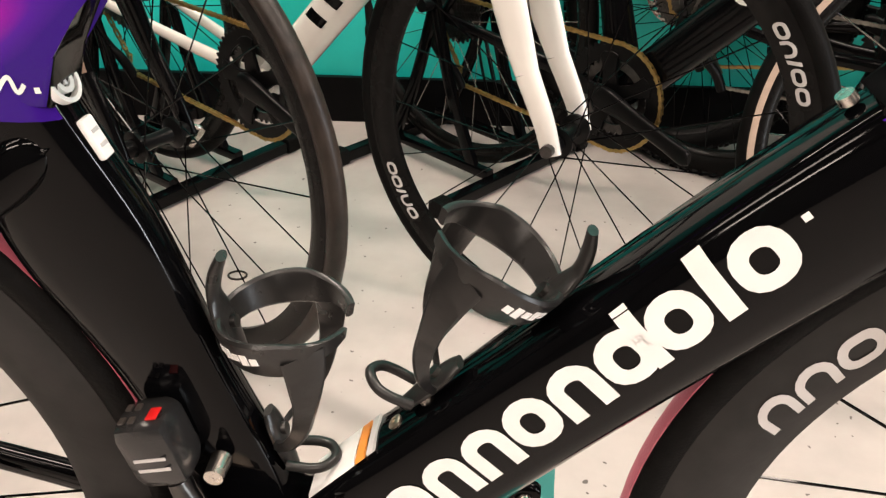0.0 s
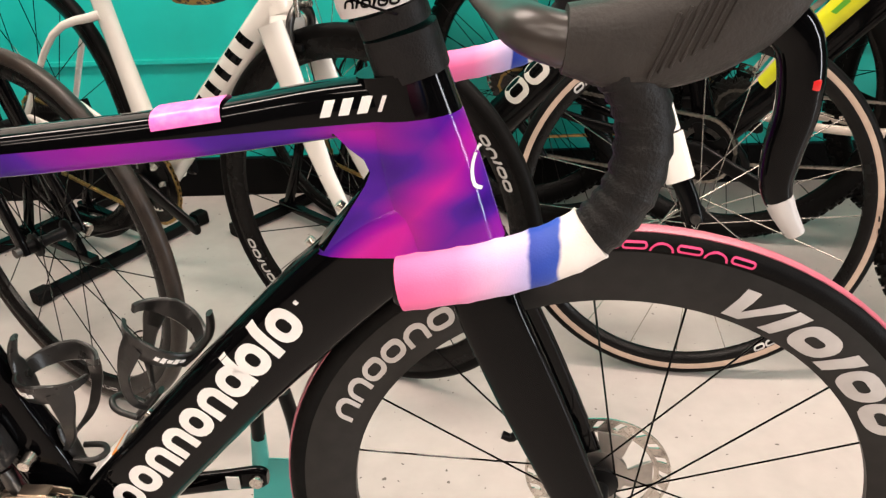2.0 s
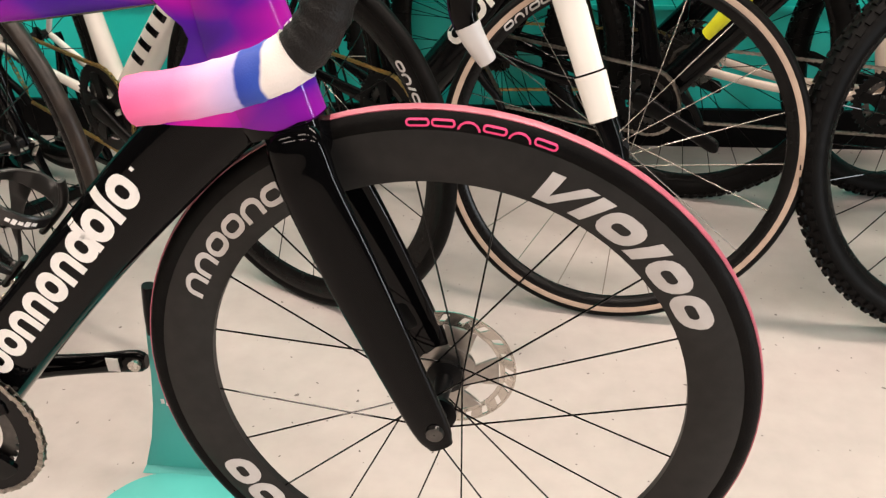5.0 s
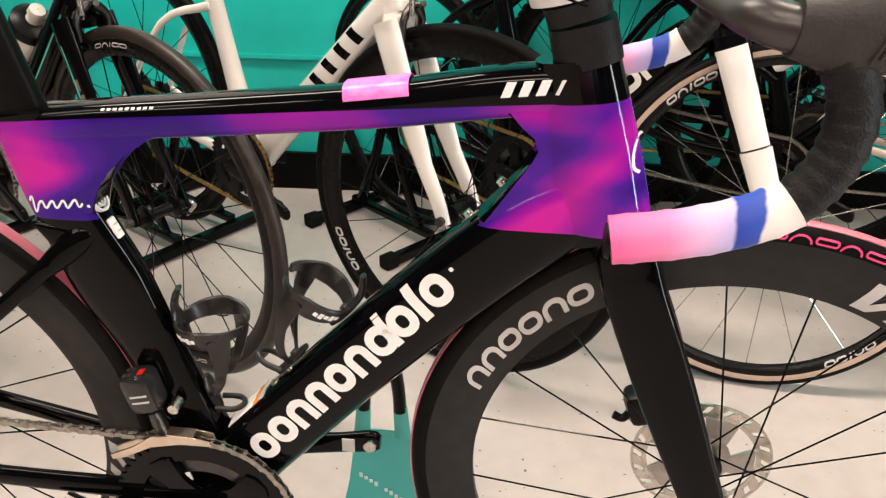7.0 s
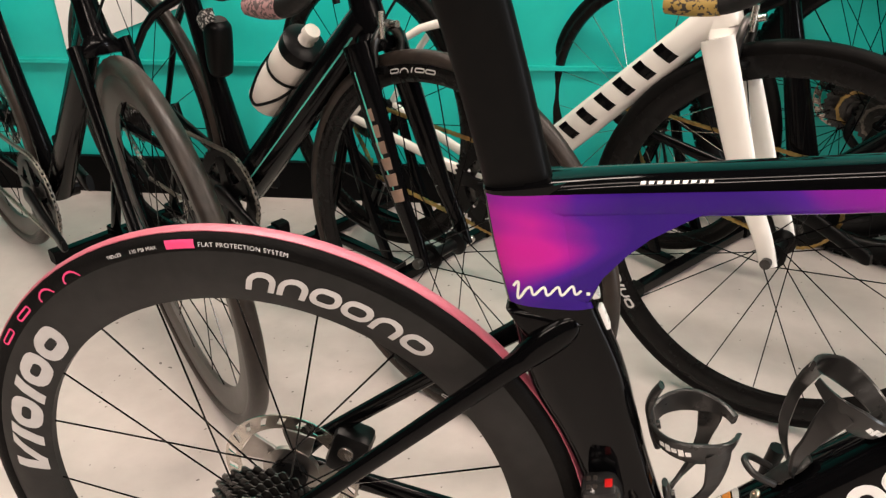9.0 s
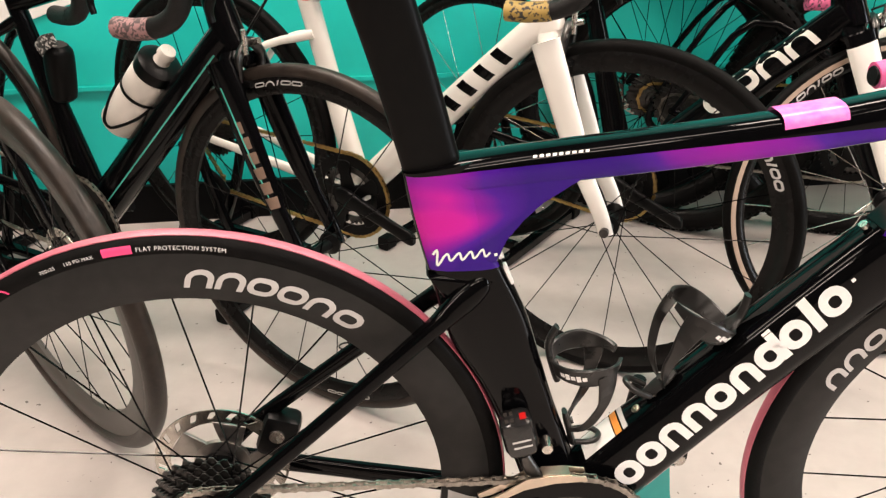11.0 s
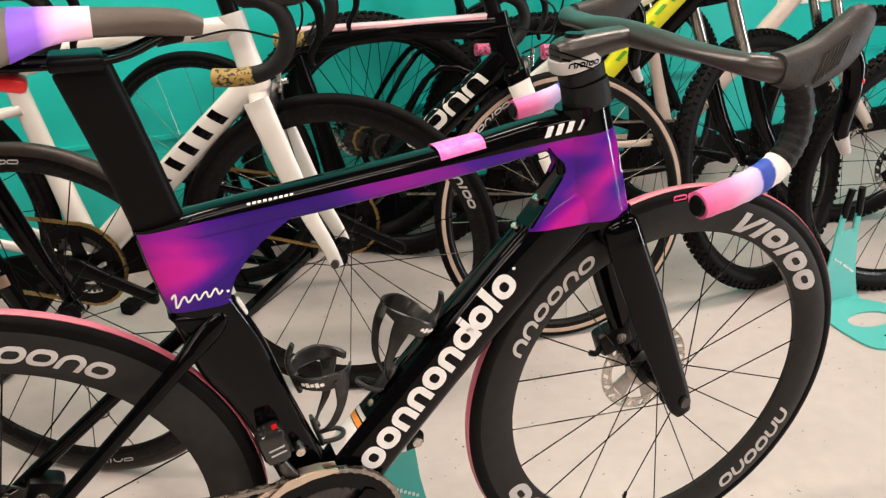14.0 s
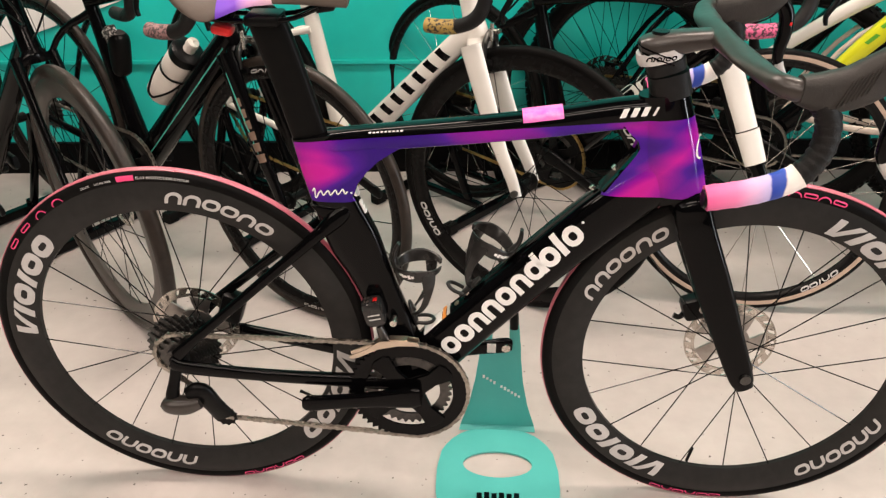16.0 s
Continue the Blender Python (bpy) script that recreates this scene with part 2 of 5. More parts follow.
PLASTIC = surface("black_plastic", (0.0018, 0.0018, 0.002), (0.004, 0.004, 0.0042), rough=0.32, scale=60, spec=0.13, bump=0.06)
HOOD = surface("hood_rubber", (0.022, 0.0195, 0.0175), (0.032, 0.028, 0.025), rough=0.5, scale=90, bump=0.3, bump_scale=420, spec=0.3)
TAPE = surface("black_bar_tape", (0.006, 0.0057, 0.0057), (0.012, 0.0113, 0.011), rough=0.5, scale=90, bump=0.4, bump_scale=500, spec=0.2)
BAR_GREY = surface("grey_carbon_bar", (0.026, 0.0215, 0.0188), (0.038, 0.032, 0.028), rough=0.32, scale=50)
FRAME_WHITE = surface("white_frame_paint", (0.80, 0.77, 0.72), (0.74, 0.71, 0.66), rough=0.2, scale=12, coat=0.5)
FRAME_BLACK = surface("black_frame_paint", (0.0015, 0.0015, 0.0018), (0.0026, 0.0026, 0.003), rough=0.14, scale=20, spec=0.13)
FRAME_SILVER = surface("silver_frame_paint", (0.62, 0.52, 0.44), (0.52, 0.44, 0.38), rough=0.3, scale=18, coat=0.3)
FRAME_PINK = surface("pale_pink_paint", (0.80, 0.48, 0.52), (0.74, 0.42, 0.47), rough=0.25, scale=18, coat=0.4)
LEAF_GREEN = surface("green_paint", (0.12, 0.42, 0.03), (0.09, 0.34, 0.03), rough=0.35, scale=40)
YELLOW = surface("yellow_frame_paint", (0.72, 0.72, 0.02), (0.62, 0.64, 0.02), rough=0.3, scale=30, coat=0.3)
BRONZE = surface("bronze_print", (0.23, 0.15, 0.11), (0.17, 0.11, 0.08), rough=0.4, scale=50)
CELESTE = surface("celeste_paint", (0.08, 0.52, 0.42), (0.06, 0.44, 0.36), rough=0.35, scale=14, bump=0.03)
STAND_TEAL = surface("teal_powder_coat", (0.09, 0.46, 0.42), (0.07, 0.40, 0.365), rough=0.34, scale=14, bump=0.05)
RED = surface("red_plastic", (0.62, 0.015, 0.015), (0.5, 0.012, 0.012), rough=0.3, scale=40)
ORANGE = surface("orange_print", (0.75, 0.28, 0.05), (0.68, 0.24, 0.04), rough=0.4, scale=40)
BOTTLE_WHITE = surface("bottle_plastic", (0.75, 0.70, 0.64), (0.68, 0.63, 0.58), rough=0.4, scale=30)
GOLD_TAPE = speckled("gold_speckled_tape", (0.03, 0.025, 0.02), (0.36, 0.24, 0.06), cut=0.46)
PINK_TAPE = speckled("pink_speckled_tape", (0.05, 0.02, 0.03), (0.60, 0.10, 0.22), cut=0.47)
MAUVE_TAPE = speckled("mauve_speckled_tape", (0.07, 0.05, 0.05), (0.30, 0.17, 0.17), cut=0.5)
BAR_END = banded("pink_blue_tape", 0, [(0.79, (0.80, 0.10, 0.30)), (0.83, (0.85, 0.22, 0.45)), (0.852, (0.72, 0.45, 0.70)), (0.869, (0.50, 0.45, 0.75)), (0.871, (0.012, 0.045, 0.36)), (0.886, (0.02, 0.07, 0.42)), (0.888, (0.82, 0.76, 0.72)), (0.93, (0.82, 0.76, 0.72))])
SADDLE_SKIN = surface("saddle_cover", (0.065, 0.047, 0.037), (0.085, 0.063, 0.05), rough=0.5, scale=40, bump=0.15, bump_scale=400)
SADDLE_PRINT = banded("saddle_print", 0, [(0.15, (0.14, 0.04, 0.50)), (0.178, (0.20, 0.06, 0.55)), (0.196, (0.75, 0.40, 0.68)), (0.23, (0.82, 0.55, 0.62))], rough=0.45, bump=0.1)


# ---- mesh helpers ----
def spline(pts, n=5):
    """Smooth run through points of any dimension."""
    P = [np.array(p, float) for p in pts]
    P = [2 * P[0] - P[1], *P, 2 * P[-1] - P[-2]]
    out = []
    for i in range(1, len(P) - 2):
        for k in range(n):
            t = k / n
            a, b, c, d = P[i - 1], P[i], P[i + 1], P[i + 2]
            out.append(0.5 * (2 * b + (c - a) * t + (2 * a - 5 * b + 4 * c - d) * t * t + (3 * b - a - 3 * c + d) * t ** 3))
    out.append(P[-2])
    return out


def sweep(bm, stations, side=(0, 1, 0), seg=14, power=2.0, caps=True, closed=False):
    """Sweep a (super)ellipse along stations (x, y, z, half depth, half width); side None carries the frame along."""
    pts = [Vector(s[:3]) for s in stations]
    rings, S = [], None
    n = len(pts)
    for i, s in enumerate(stations):
        if closed:
            T = (pts[(i + 1) % n] - pts[i - 1]).normalized()
        else:
            T = (pts[min(i + 1, n - 1)] - pts[max(i - 1, 0)]).normalized()
        if side is None:
            S = S or T.orthogonal()
        else:
            S = Vector(side)
        S = (S - T * S.dot(T)).normalized()
        N = T.cross(S)
        ring = []
        for k in range(seg):
            c, d = math.cos(2 * math.pi * k / seg), math.sin(2 * math.pi * k / seg)
            cx, cy = math.copysign(abs(c) ** (2 / power), c), math.copysign(abs(d) ** (2 / power), d)
            ring.append(bm.verts.new(pts[i] + N * s[3] * cx + S * s[4] * cy))
        rings.append(ring)
    pairs = list(zip(rings, rings[1:])) + ([(rings[-1], rings[0])] if closed else [])
    for a, b in pairs:
        for k in range(seg):
            bm.faces.new((a[k], a[(k + 1) % seg], b[(k + 1) % seg], b[k]))
    if caps and not closed:
        bm.faces.new(rings[0][::-1]), bm.faces.new(rings[-1])
    return bm


def rod(bm, pts, r, seg=10, n=4, side=None):
    return sweep(bm, [(*p[:3], r, r) for p in spline(pts, n)] if len(pts) > 2 else [(*p, r, r) for p in pts], side=side, seg=seg)


def lathe(bm, profile, n=72, closed=True):
    """Turn a profile of (radius, y) round the y axis."""
    rings = []
    for k in range(n):
        c, s = math.cos(2 * math.pi * k / n), math.sin(2 * math.pi * k / n)
        rings.append([bm.verts.new((r * c, y, r * s)) for r, y in profile])
    m = len(profile)
    for k in range(n):
        a, b = rings[k], rings[(k + 1) % n]
        for i in range(m if closed else m - 1):
            bm.faces.new((a[i], a[(i + 1) % m], b[(i + 1) % m], b[i]))
    return bm


def plate(bm, outline, y0, y1, hole=None, bevel=0.0):
    """A flat part: an outline in x, z with thickness from y0 to y1, perhaps with a hole of equally many points."""
    if hole:
        n = len(outline)
        lay = [[bm.verts.new((x, y, z)) for x, z in o] for y in (y0, y1) for o in (outline, hole)]
        for k in range(n):
            j = (k + 1) % n
            bm.faces.new((lay[0][k], lay[0][j], lay[1][j], lay[1][k]))
            bm.faces.new((lay[2][j], lay[2][k], lay[3][k], lay[3][j]))
            bm.faces.new((lay[0][j], lay[0][k], lay[2][k], lay[2][j]))
            bm.faces.new((lay[1][k], lay[1][j], lay[3][j], lay[3][k]))
        return bm
    a, b = [bm.verts.new((x, y0, z)) for x, z in outline], [bm.verts.new((x, y1, z)) for x, z in outline]
    faces = [bm.faces.new(a), bm.faces.new(b[::-1])]
    n = len(a)
    for k in range(n):
        faces.append(bm.faces.new((a[(k + 1) % n], a[k], b[k], b[(k + 1) % n])))
    if bevel:
        rim = {e for f in faces[:2] for e in f.edges}
        bmesh.ops.bevel(bm, geom=list(rim), offset=bevel, segments=3, profile=0.5, affect="EDGES")
    return bm


def box(bm, c, size, bevel=0.0, m=None):
    vs = bmesh.ops.create_cube(bm, size=1, matrix=(m or Matrix()) @ Matrix.LocRotScale(Vector(c), None, Vector(size)))["verts"]
    if bevel:
        es = {e for v in vs for e in v.link_edges}
        bmesh.ops.bevel(bm, geom=list(es), offset=bevel, segments=2, profile=0.5, affect="EDGES")
    return bm


def finish(bm, name, smooth=True, angle=40):
    bmesh.ops.recalc_face_normals(bm, faces=bm.faces)
    me = bpy.data.meshes.new(name)
    if smooth:
        for f in bm.faces:
            f.smooth = True
        lim = radians(angle)
        for e in bm.edges:
            if len(e.link_faces) == 2 and e.calc_face_angle(0) > lim:
                e.smooth = False
    bm.to_mesh(me)
    bm.free()
    return me


def part(name, bm, material, parent, label="", m=None):
    """Link a bmesh (or a finished mesh) as one mesh object under a thing or a part."""
    me = bm if isinstance(bm, bpy.types.Mesh) else finish(bm, name)
    if not me.materials:
        me.materials.append(material)
    ob = new(name, me)
    ob.parent = parent
    if m is not None:
        ob.matrix_basis = m
    return tagged(ob, label=label)


def thing(name, label, category, m=None, group="", kind=""):
    ob = new(name)
    ob.empty_display_size = 0.1
    if m is not None:
        ob.matrix_basis = m
    return tagged(ob, label, category, group, kind)


def solid(name, bm, material, label, category="", group="", kind="", m=None):
    ob = part(name, bm, material, None, label, m)
    return tagged(ob, "", category, group, kind)


B = bmesh.new
from mathutils.bvhtree import BVHTree


def ring_block(u, v, w, h, t, slant=0.0):
    """A rounded block with a slot through it, as (outline, hole) of equal count."""
    def rr(w, h, r):
        o = []
        for cx, cy, a0 in ((w / 2 - r, h / 2 - r, 0), (-w / 2 + r, h / 2 - r, 90), (-w / 2 + r, -h / 2 + r, 180), (w / 2 - r, -h / 2 + r, 270)):
            for k in range(5):
                a = radians(a0 + 22.5 * k)
                x, y = cx + r * math.cos(a), cy + r * math.sin(a)
                o.append((u + x + slant * y, v + y))
        return o
    return rr(w, h, min(w, h) * 0.45), rr(w - 2 * t, h - 2 * t, min(w - 2 * t, h - 2 * t) * 0.45)


def bar_block(u, v, w, h, slant=0.0):
    f = lambda x, y: (u + x * w / 2 + slant * y * h / 2, v + y * h / 2)
    return [[f(-1 + 2 * i / 4, -1 + 2 * j / 6) for j in range(7)] for i in range(5)], None, "grid"


def decal(name, shapes, to_xz, target, material, parent, lift=0.0007, label="", near=-1.0, m=None):
    """Plain print laid on the near side of a mesh: shapes in print axes, to_xz maps them to x, z."""
    trees = [BVHTree.FromPolygons([v.co for v in o.data.vertices], [p.vertices[:] for p in o.data.polygons]) for o in (target if isinstance(target, tuple) else (target,))]
    bm = B()

    def at(u, v):
        x, z = to_xz(u, v)
        ys = [h[0].y for h in (t.ray_cast(Vector((x, near, z)), Vector((0, -math.copysign(1, near), 0))) for t in trees) if h[0]]
        y = (min(ys) if near < 0 else max(ys)) if ys else 0.0
        return bm.verts.new((x, y + math.copysign(lift, near), z))
    for outline, hole, *kind in shapes:
        if kind == ["grid"]:
            g = [[at(*p) for p in row] for row in outline]
            for r0, r1 in zip(g, g[1:]):
                for k in range(len(r0) - 1):
                    bm.faces.new((r0[k], r1[k], r1[k + 1], r0[k + 1]))
            continue
        a = [at(*p) for p in outline]
        if hole:
            b = [at(*p) for p in hole]
            for k in range(len(a) - (1 if kind else 0)):
                j = (k + 1) % len(a)
                bm.faces.new((a[k], a[j], b[j], b[k]))
        else:
            bm.faces.new(a)
    return part(name, bm, material, parent, label, m)


def along(x0, z0, x1, z1):
    """Print axes that run from one point of the x, z plane to another."""
    d = math.hypot(x1 - x0, z1 - z0)
    c, s = (x1 - x0) / d, (z1 - z0) / d
    return lambda u, v: (x0 + c * u - s * v, z0 + s * u + c * v)


def round_hub(a0, r, way=-1):
    """Print axes that follow a circle round the hub: u along it from the angle a0, v outwards."""
    return lambda u, v: ((r + v) * math.cos(radians(a0) + way * u / r), (r + v) * math.sin(radians(a0) + way * u / r))


def arch_block(u, v, w, h, t, slant=0.0):
    """A plain arch, open below: a closed band."""
    out, inn = [], []
    for k in range(9):
        a = math.pi * k / 8
        out.append((w / 2 * math.cos(a), h / 2 - w * 0.42 + w * 0.42 * math.sin(a)))
        inn.append(((w / 2 - t) * math.cos(a), h / 2 - w * 0.42 + (w * 0.42 - t) * math.sin(a)))
    out, inn = [(w / 2, -h / 2), *out, (-w / 2, -h / 2)], [(w / 2 - t, -h / 2), *inn, (-w / 2 + t, -h / 2)]
    f = lambda o: [(u + x + slant * y, v + y) for x, y in o]
    return f(out), f(inn), "open"


def word(kinds, length, h, t, slant=0.1, tall=(), tail=()):
    """Plain blocks on a line: r a rounded ring, n an arch, i a thin bar, b a slab."""
    wide = {"r": 1.0, "n": 1.0, "o": 1.0, "a": 1.0, "i": 0.5, "b": 1.0, " ": 0.6}
    p = length / sum(wide[c] for c in kinds)
    out, u = [], 0.0
    for i, c in enumerate(kinds):
        w = wide[c] * p
        m = u + w / 2
        u += w
        hh, vv = (h * 1.2, h * 0.6) if i in tall else (h, h / 2)
        if c == " ":
            continue
        if c == "i":
            out.append(bar_block(m, vv, t * 1.15, hh, slant * 2))
        elif c == "b":
            out += [bar_block(m - w * 0.22, vv, t, hh, slant * 2 - 0.3), bar_block(m + w * 0.2, vv, t, hh, slant * 2 + 0.5)]
        elif c in "na":
            out.append(arch_block(m, vv, w * 0.92, hh, t, slant))
        else:
            out.append(ring_block(m, vv, w * 0.95, hh, t, slant))
        if i in tail:
            out.append(bar_block(m + w * 0.40, h * 0.6, t, h * 1.2, slant))
    return out


# ---- wheels ----
MESH = {}


def cached(key, make):
    if key not in MESH:
        MESH[key] = make()
    return MESH[key]


def tyre_mesh(R, w, knob):
    bm = B()
    r = w / 2
    lathe(bm, [(R - r + r * math.cos(a), r * math.sin(a)) for a in [radians(-150 + 25 * k) for k in range(13)]], n=96)
    if knob:
        rnd = random.Random(4)
        for k in range(96):
            a = 2 * math.pi * k / 96
            for row, (ang, sz) in enumerate(((-52, 0.010), (-18, 0.011), (18, 0.011), (52, 0.010))):
                t = a + (math.pi / 96 if row % 2 else 0)
                rad, y = R - r + (r + 0.001) * math.cos(radians(ang)), (r + 0.001) * math.sin(radians(ang))
                m = Matrix.Rotation(-t, 4, "Y") @ Matrix.Translation((rad, y, 0)) @ Matrix.Rotation(-radians(ang) * -1, 4, "Z")
                box(bm, (0, 0, 0), (0.007, sz, 0.011 * rnd.uniform(0.85, 1.1)), m=m)
    return finish(bm, "tyre")


def rim_mesh(ro, depth, w):
    bm = B()
    ri = ro - depth
    lathe(bm, [(ro, w * 0.42), (ro - 0.008, w * 0.5), (ro - depth * 0.45, w * 0.52), (ri + depth * 0.2, w * 0.36), (ri, w * 0.16), (ri, -w * 0.16), (ri + depth * 0.2, -w * 0.36), (ro - depth * 0.45, -w * 0.52), (ro - 0.008, -w * 0.5), (ro, -w * 0.42)], n=96)
    return finish(bm, "rim")


def spoke_mesh(L):
    bm = B()
    sweep(bm, [(0, 0, 0, 0.0011, 0.0011), (0, 0, L, 0.0011, 0.0011)], seg=5, side=(0, 1, 0))
    return finish(bm, "spoke")


def hub_mesh(half, fr, r):
    bm = B()
    lathe(bm, [(0.006, -half - 0.012), (r, -half - 0.01), (r, -half * 0.75), (fr, -half * 0.72), (fr, -half * 0.62), (r * 0.9, -half * 0.5), (r * 0.8, 0), (r * 0.9, half * 0.5), (fr, half * 0.62), (fr, half * 0.72), (r, half * 0.75), (r, half + 0.01), (0.006, half + 0.012)], n=24, closed=False)
    return finish(bm, "hub")


def rotor_mesh(R):
    """Slotted brake ring on five slim arms."""
    bm = B()
    n = 60
    for k in range(n):
        if k % 3 == 0:
            continue
        a0, a1 = 2 * math.pi * k / n, 2 * math.pi * (k + 1) / n
        plate(bm, [(R * r * math.cos(a + sk), R * r * math.sin(a + sk)) for r, a, sk in ((0.82, a0, 0.06), (0.98, a0, -0.06), (0.98, a1, -0.06), (0.82, a1, 0.06))], -0.0009, 0.0009)
    for r0, r1 in ((0.96, 1.0), (0.77, 0.84)):
        lathe(bm, [(R * r1, -0.0009), (R * r1, 0.0009), (R * r0, 0.0009), (R * r0, -0.0009)], n=60)
    return finish(bm, "disc_rotor", angle=25)


def carrier_mesh(R):
    """Alloy carrier inside the brake ring: a dished plate with five curved windows."""
    bm = B()
    for k in range(5):
        a = 2 * math.pi * k / 5
        o = [(R * r * math.cos(a + d), R * r * math.sin(a + d)) for r, d in ((0.34, -0.55), (0.50, -0.42), (0.66, -0.30), (0.79, -0.26), (0.79, 0.38), (0.66, 0.36), (0.50, 0.30), (0.34, 0.20))]
        plate(bm, o, -0.0018, 0.0018, bevel=0.0006)
    lathe(bm, [(R * 0.42, -0.003), (R * 0.42, 0.003), (R * 0.12, 0.005), (R * 0.12, -0.005)], n=30)
    return finish(bm, "disc_carrier", angle=25)


def cassette_mesh():
    bm = B()
    for i in range(9):
        R = 0.062 - i * 0.0042
        n = 28 - i * 2
        o = []
        for k in range(n):
            for da, rr in ((0, R), (0.30, R + 0.005), (0.55, R + 0.005), (0.8, R)):
                a = 2 * math.pi * (k + da) / n
                o.append((rr * math.cos(a), rr * math.sin(a)))
        plate(bm, o, -0.020 - i * 0.0037, -0.0182 - i * 0.0037)
    lathe(bm, [(0.02, -0.06), (0.02, -0.016), (0.012, -0.016), (0.012, -0.06)], n=24)
    return finish(bm, "cassette", angle=25)


def wheel(name, parent, m, R=0.336, tyre=0.026, depth=0.055, rim_w=0.026, n=20, rim_mat=RIM_MATT, tyre_mat=RUBBER, knob=False, rotor=0.0, cassette=False, spoke_mat=GLOSS, label="", wall=None, phase=0.0, carrier_mat=PLASTIC):
    """Rim with tyre, hub and every spoke under it; the axle is the local y axis."""
    ro = R - tyre * 0.72
    rim = part(name, cached(("rim", ro, depth, rim_w, rim_mat.name), lambda: rim_mesh(ro, depth, rim_w)), rim_mat, parent, label, m)
    part("tyre", cached(("tyre", R, tyre, knob, tyre_mat.name), lambda: tyre_mesh(R, tyre, knob)), tyre_mat, rim)
    if wall:
        bm = B()
        for s in (-1, 1):
            lathe(bm, [(R - tyre * 0.52, s * tyre * 0.505), (R - tyre * 0.68, s * tyre * 0.515), (R - tyre * 0.9, s * tyre * 0.46), (R - tyre * 0.9, s * tyre * 0.3)], n=96)
        part("sidewall", bm, wall, rim)
    part("hub", cached(("hub", cassette), lambda: hub_mesh(0.046 if not cassette else 0.055, 0.022, 0.012)), PLASTIC, rim)
    ri, fr = ro - depth + 0.004, 0.02
    for k in range(n):
        a = 2 * math.pi * (k + phase) / n
        sgn = 1 if k % 2 else -1
        off = radians(70) * (1 if (k // 2) % 2 else -1)
        p0 = Vector((fr * math.cos(a + off), sgn * 0.032, fr * math.sin(a + off)))
        p1 = Vector((ri * math.cos(a), sgn * 0.002, ri * math.sin(a)))
        L = round((p1 - p0).length, 4)
        q = (p1 - p0).to_track_quat("Z", "Y")
        part("spoke", cached(("spoke", L, spoke_mat.name), lambda: spoke_mesh(L)), spoke_mat, rim, m=Matrix.LocRotScale(p0, q, None))
    if rotor:
        part("disc_rotor", cached(("rotor", rotor), lambda: rotor_mesh(rotor)), STEEL, rim, "slotted steel brake disc", Matrix.Translation((0, 0.046, 0)))
        part("disc_carrier", cached(("carrier", rotor, carrier_mat.name), lambda: carrier_mesh(rotor)), carrier_mat, rim, m=Matrix.Translation((0, 0.046, 0)))
    if cassette:
        part("cassette", cached("cassette", cassette_mesh), DARK_STEEL, rim)
    return rim


def chainring_mesh(R, teeth, y, inner=0.72, arms=4):
    bm = B()
    def gear(r0):
        o = []
        for k in range(teeth):
            for da, rr in ((0, r0 - 0.004), (0.3, r0 + 0.002), (0.5, r0 + 0.002), (0.8, r0 - 0.004)):
                a = 2 * math.pi * (k + da) / teeth
                o.append((rr * math.cos(a), rr * math.sin(a)))
        return o
    o = gear(R)
    h = [(R * inner * math.cos(2 * math.pi * k / len(o)), R * inner * math.sin(2 * math.pi * k / len(o))) for k in range(len(o))]
    plate(bm, o, y - 0.0018, y + 0.0018, hole=h)
    return finish(bm, "chainring", angle=25)


def spider_mesh(R, y, arms=4):
    """The star that carries a chainring: one plate with arms that widen outwards."""
    o = []
    for k in range(arms):
        a = 2 * math.pi * (k + 0.4) / arms
        for da, r in ((-0.62, 0.026), (-0.22, R * 0.5), (-0.24, R * 0.80), (-0.1, R * 0.84), (0.1, R * 0.84), (0.24, R * 0.80), (0.22, R * 0.5)):
            o.append((r * math.cos(a + da), r * math.sin(a + da)))
    return finish(plate(B(), o, y - 0.0045, y + 0.003, bevel=0.0012), "spider", angle=30)


def chain_mesh(path, pitch=0.0127):
    """Links along a closed run of x, z points."""
    P = [Vector((x, 0, z)) for x, z in path]
    P.append(P[0])
    bm = B()
    left, i = 0.0, 0
    for a, b in zip(P, P[1:]):
        d, L = (b - a).normalized() if (b - a).length > 1e-9 else Vector((1, 0, 0)), (b - a).length
        s = left
        while s < L:
            c = a + d * s
            ang = math.atan2(d.z, d.x)
            m = Matrix.Translation(c) @ Matrix.Rotation(-ang, 4, "Y")
            w = 0.0034 if i % 2 else 0.0024
            for sg in (-1, 1):
                o = [(-0.009, 0), (-0.0075, 0.0038), (0, 0.0026), (0.0075, 0.0038), (0.009, 0), (0.0075, -0.0038), (0, -0.0026), (-0.0075, -0.0038)]
                vs = [bm.verts.new(m @ Vector((x, sg * w + e, z))) for e in (-0.0005, 0.0005) for x, z in o]
                bm.faces.new(vs[:8][::-1]), bm.faces.new(vs[8:])
                for k in range(8):
                    j = (k + 1) % 8
                    bm.faces.new((vs[k], vs[j], vs[8 + j], vs[8 + k]))
            box(bm, (0.00635, 0, 0), (0.004, 0.0062, 0.004), m=m)
            s += pitch
            i += 1
        left = s - L
    return finish(bm, "chain", angle=25)


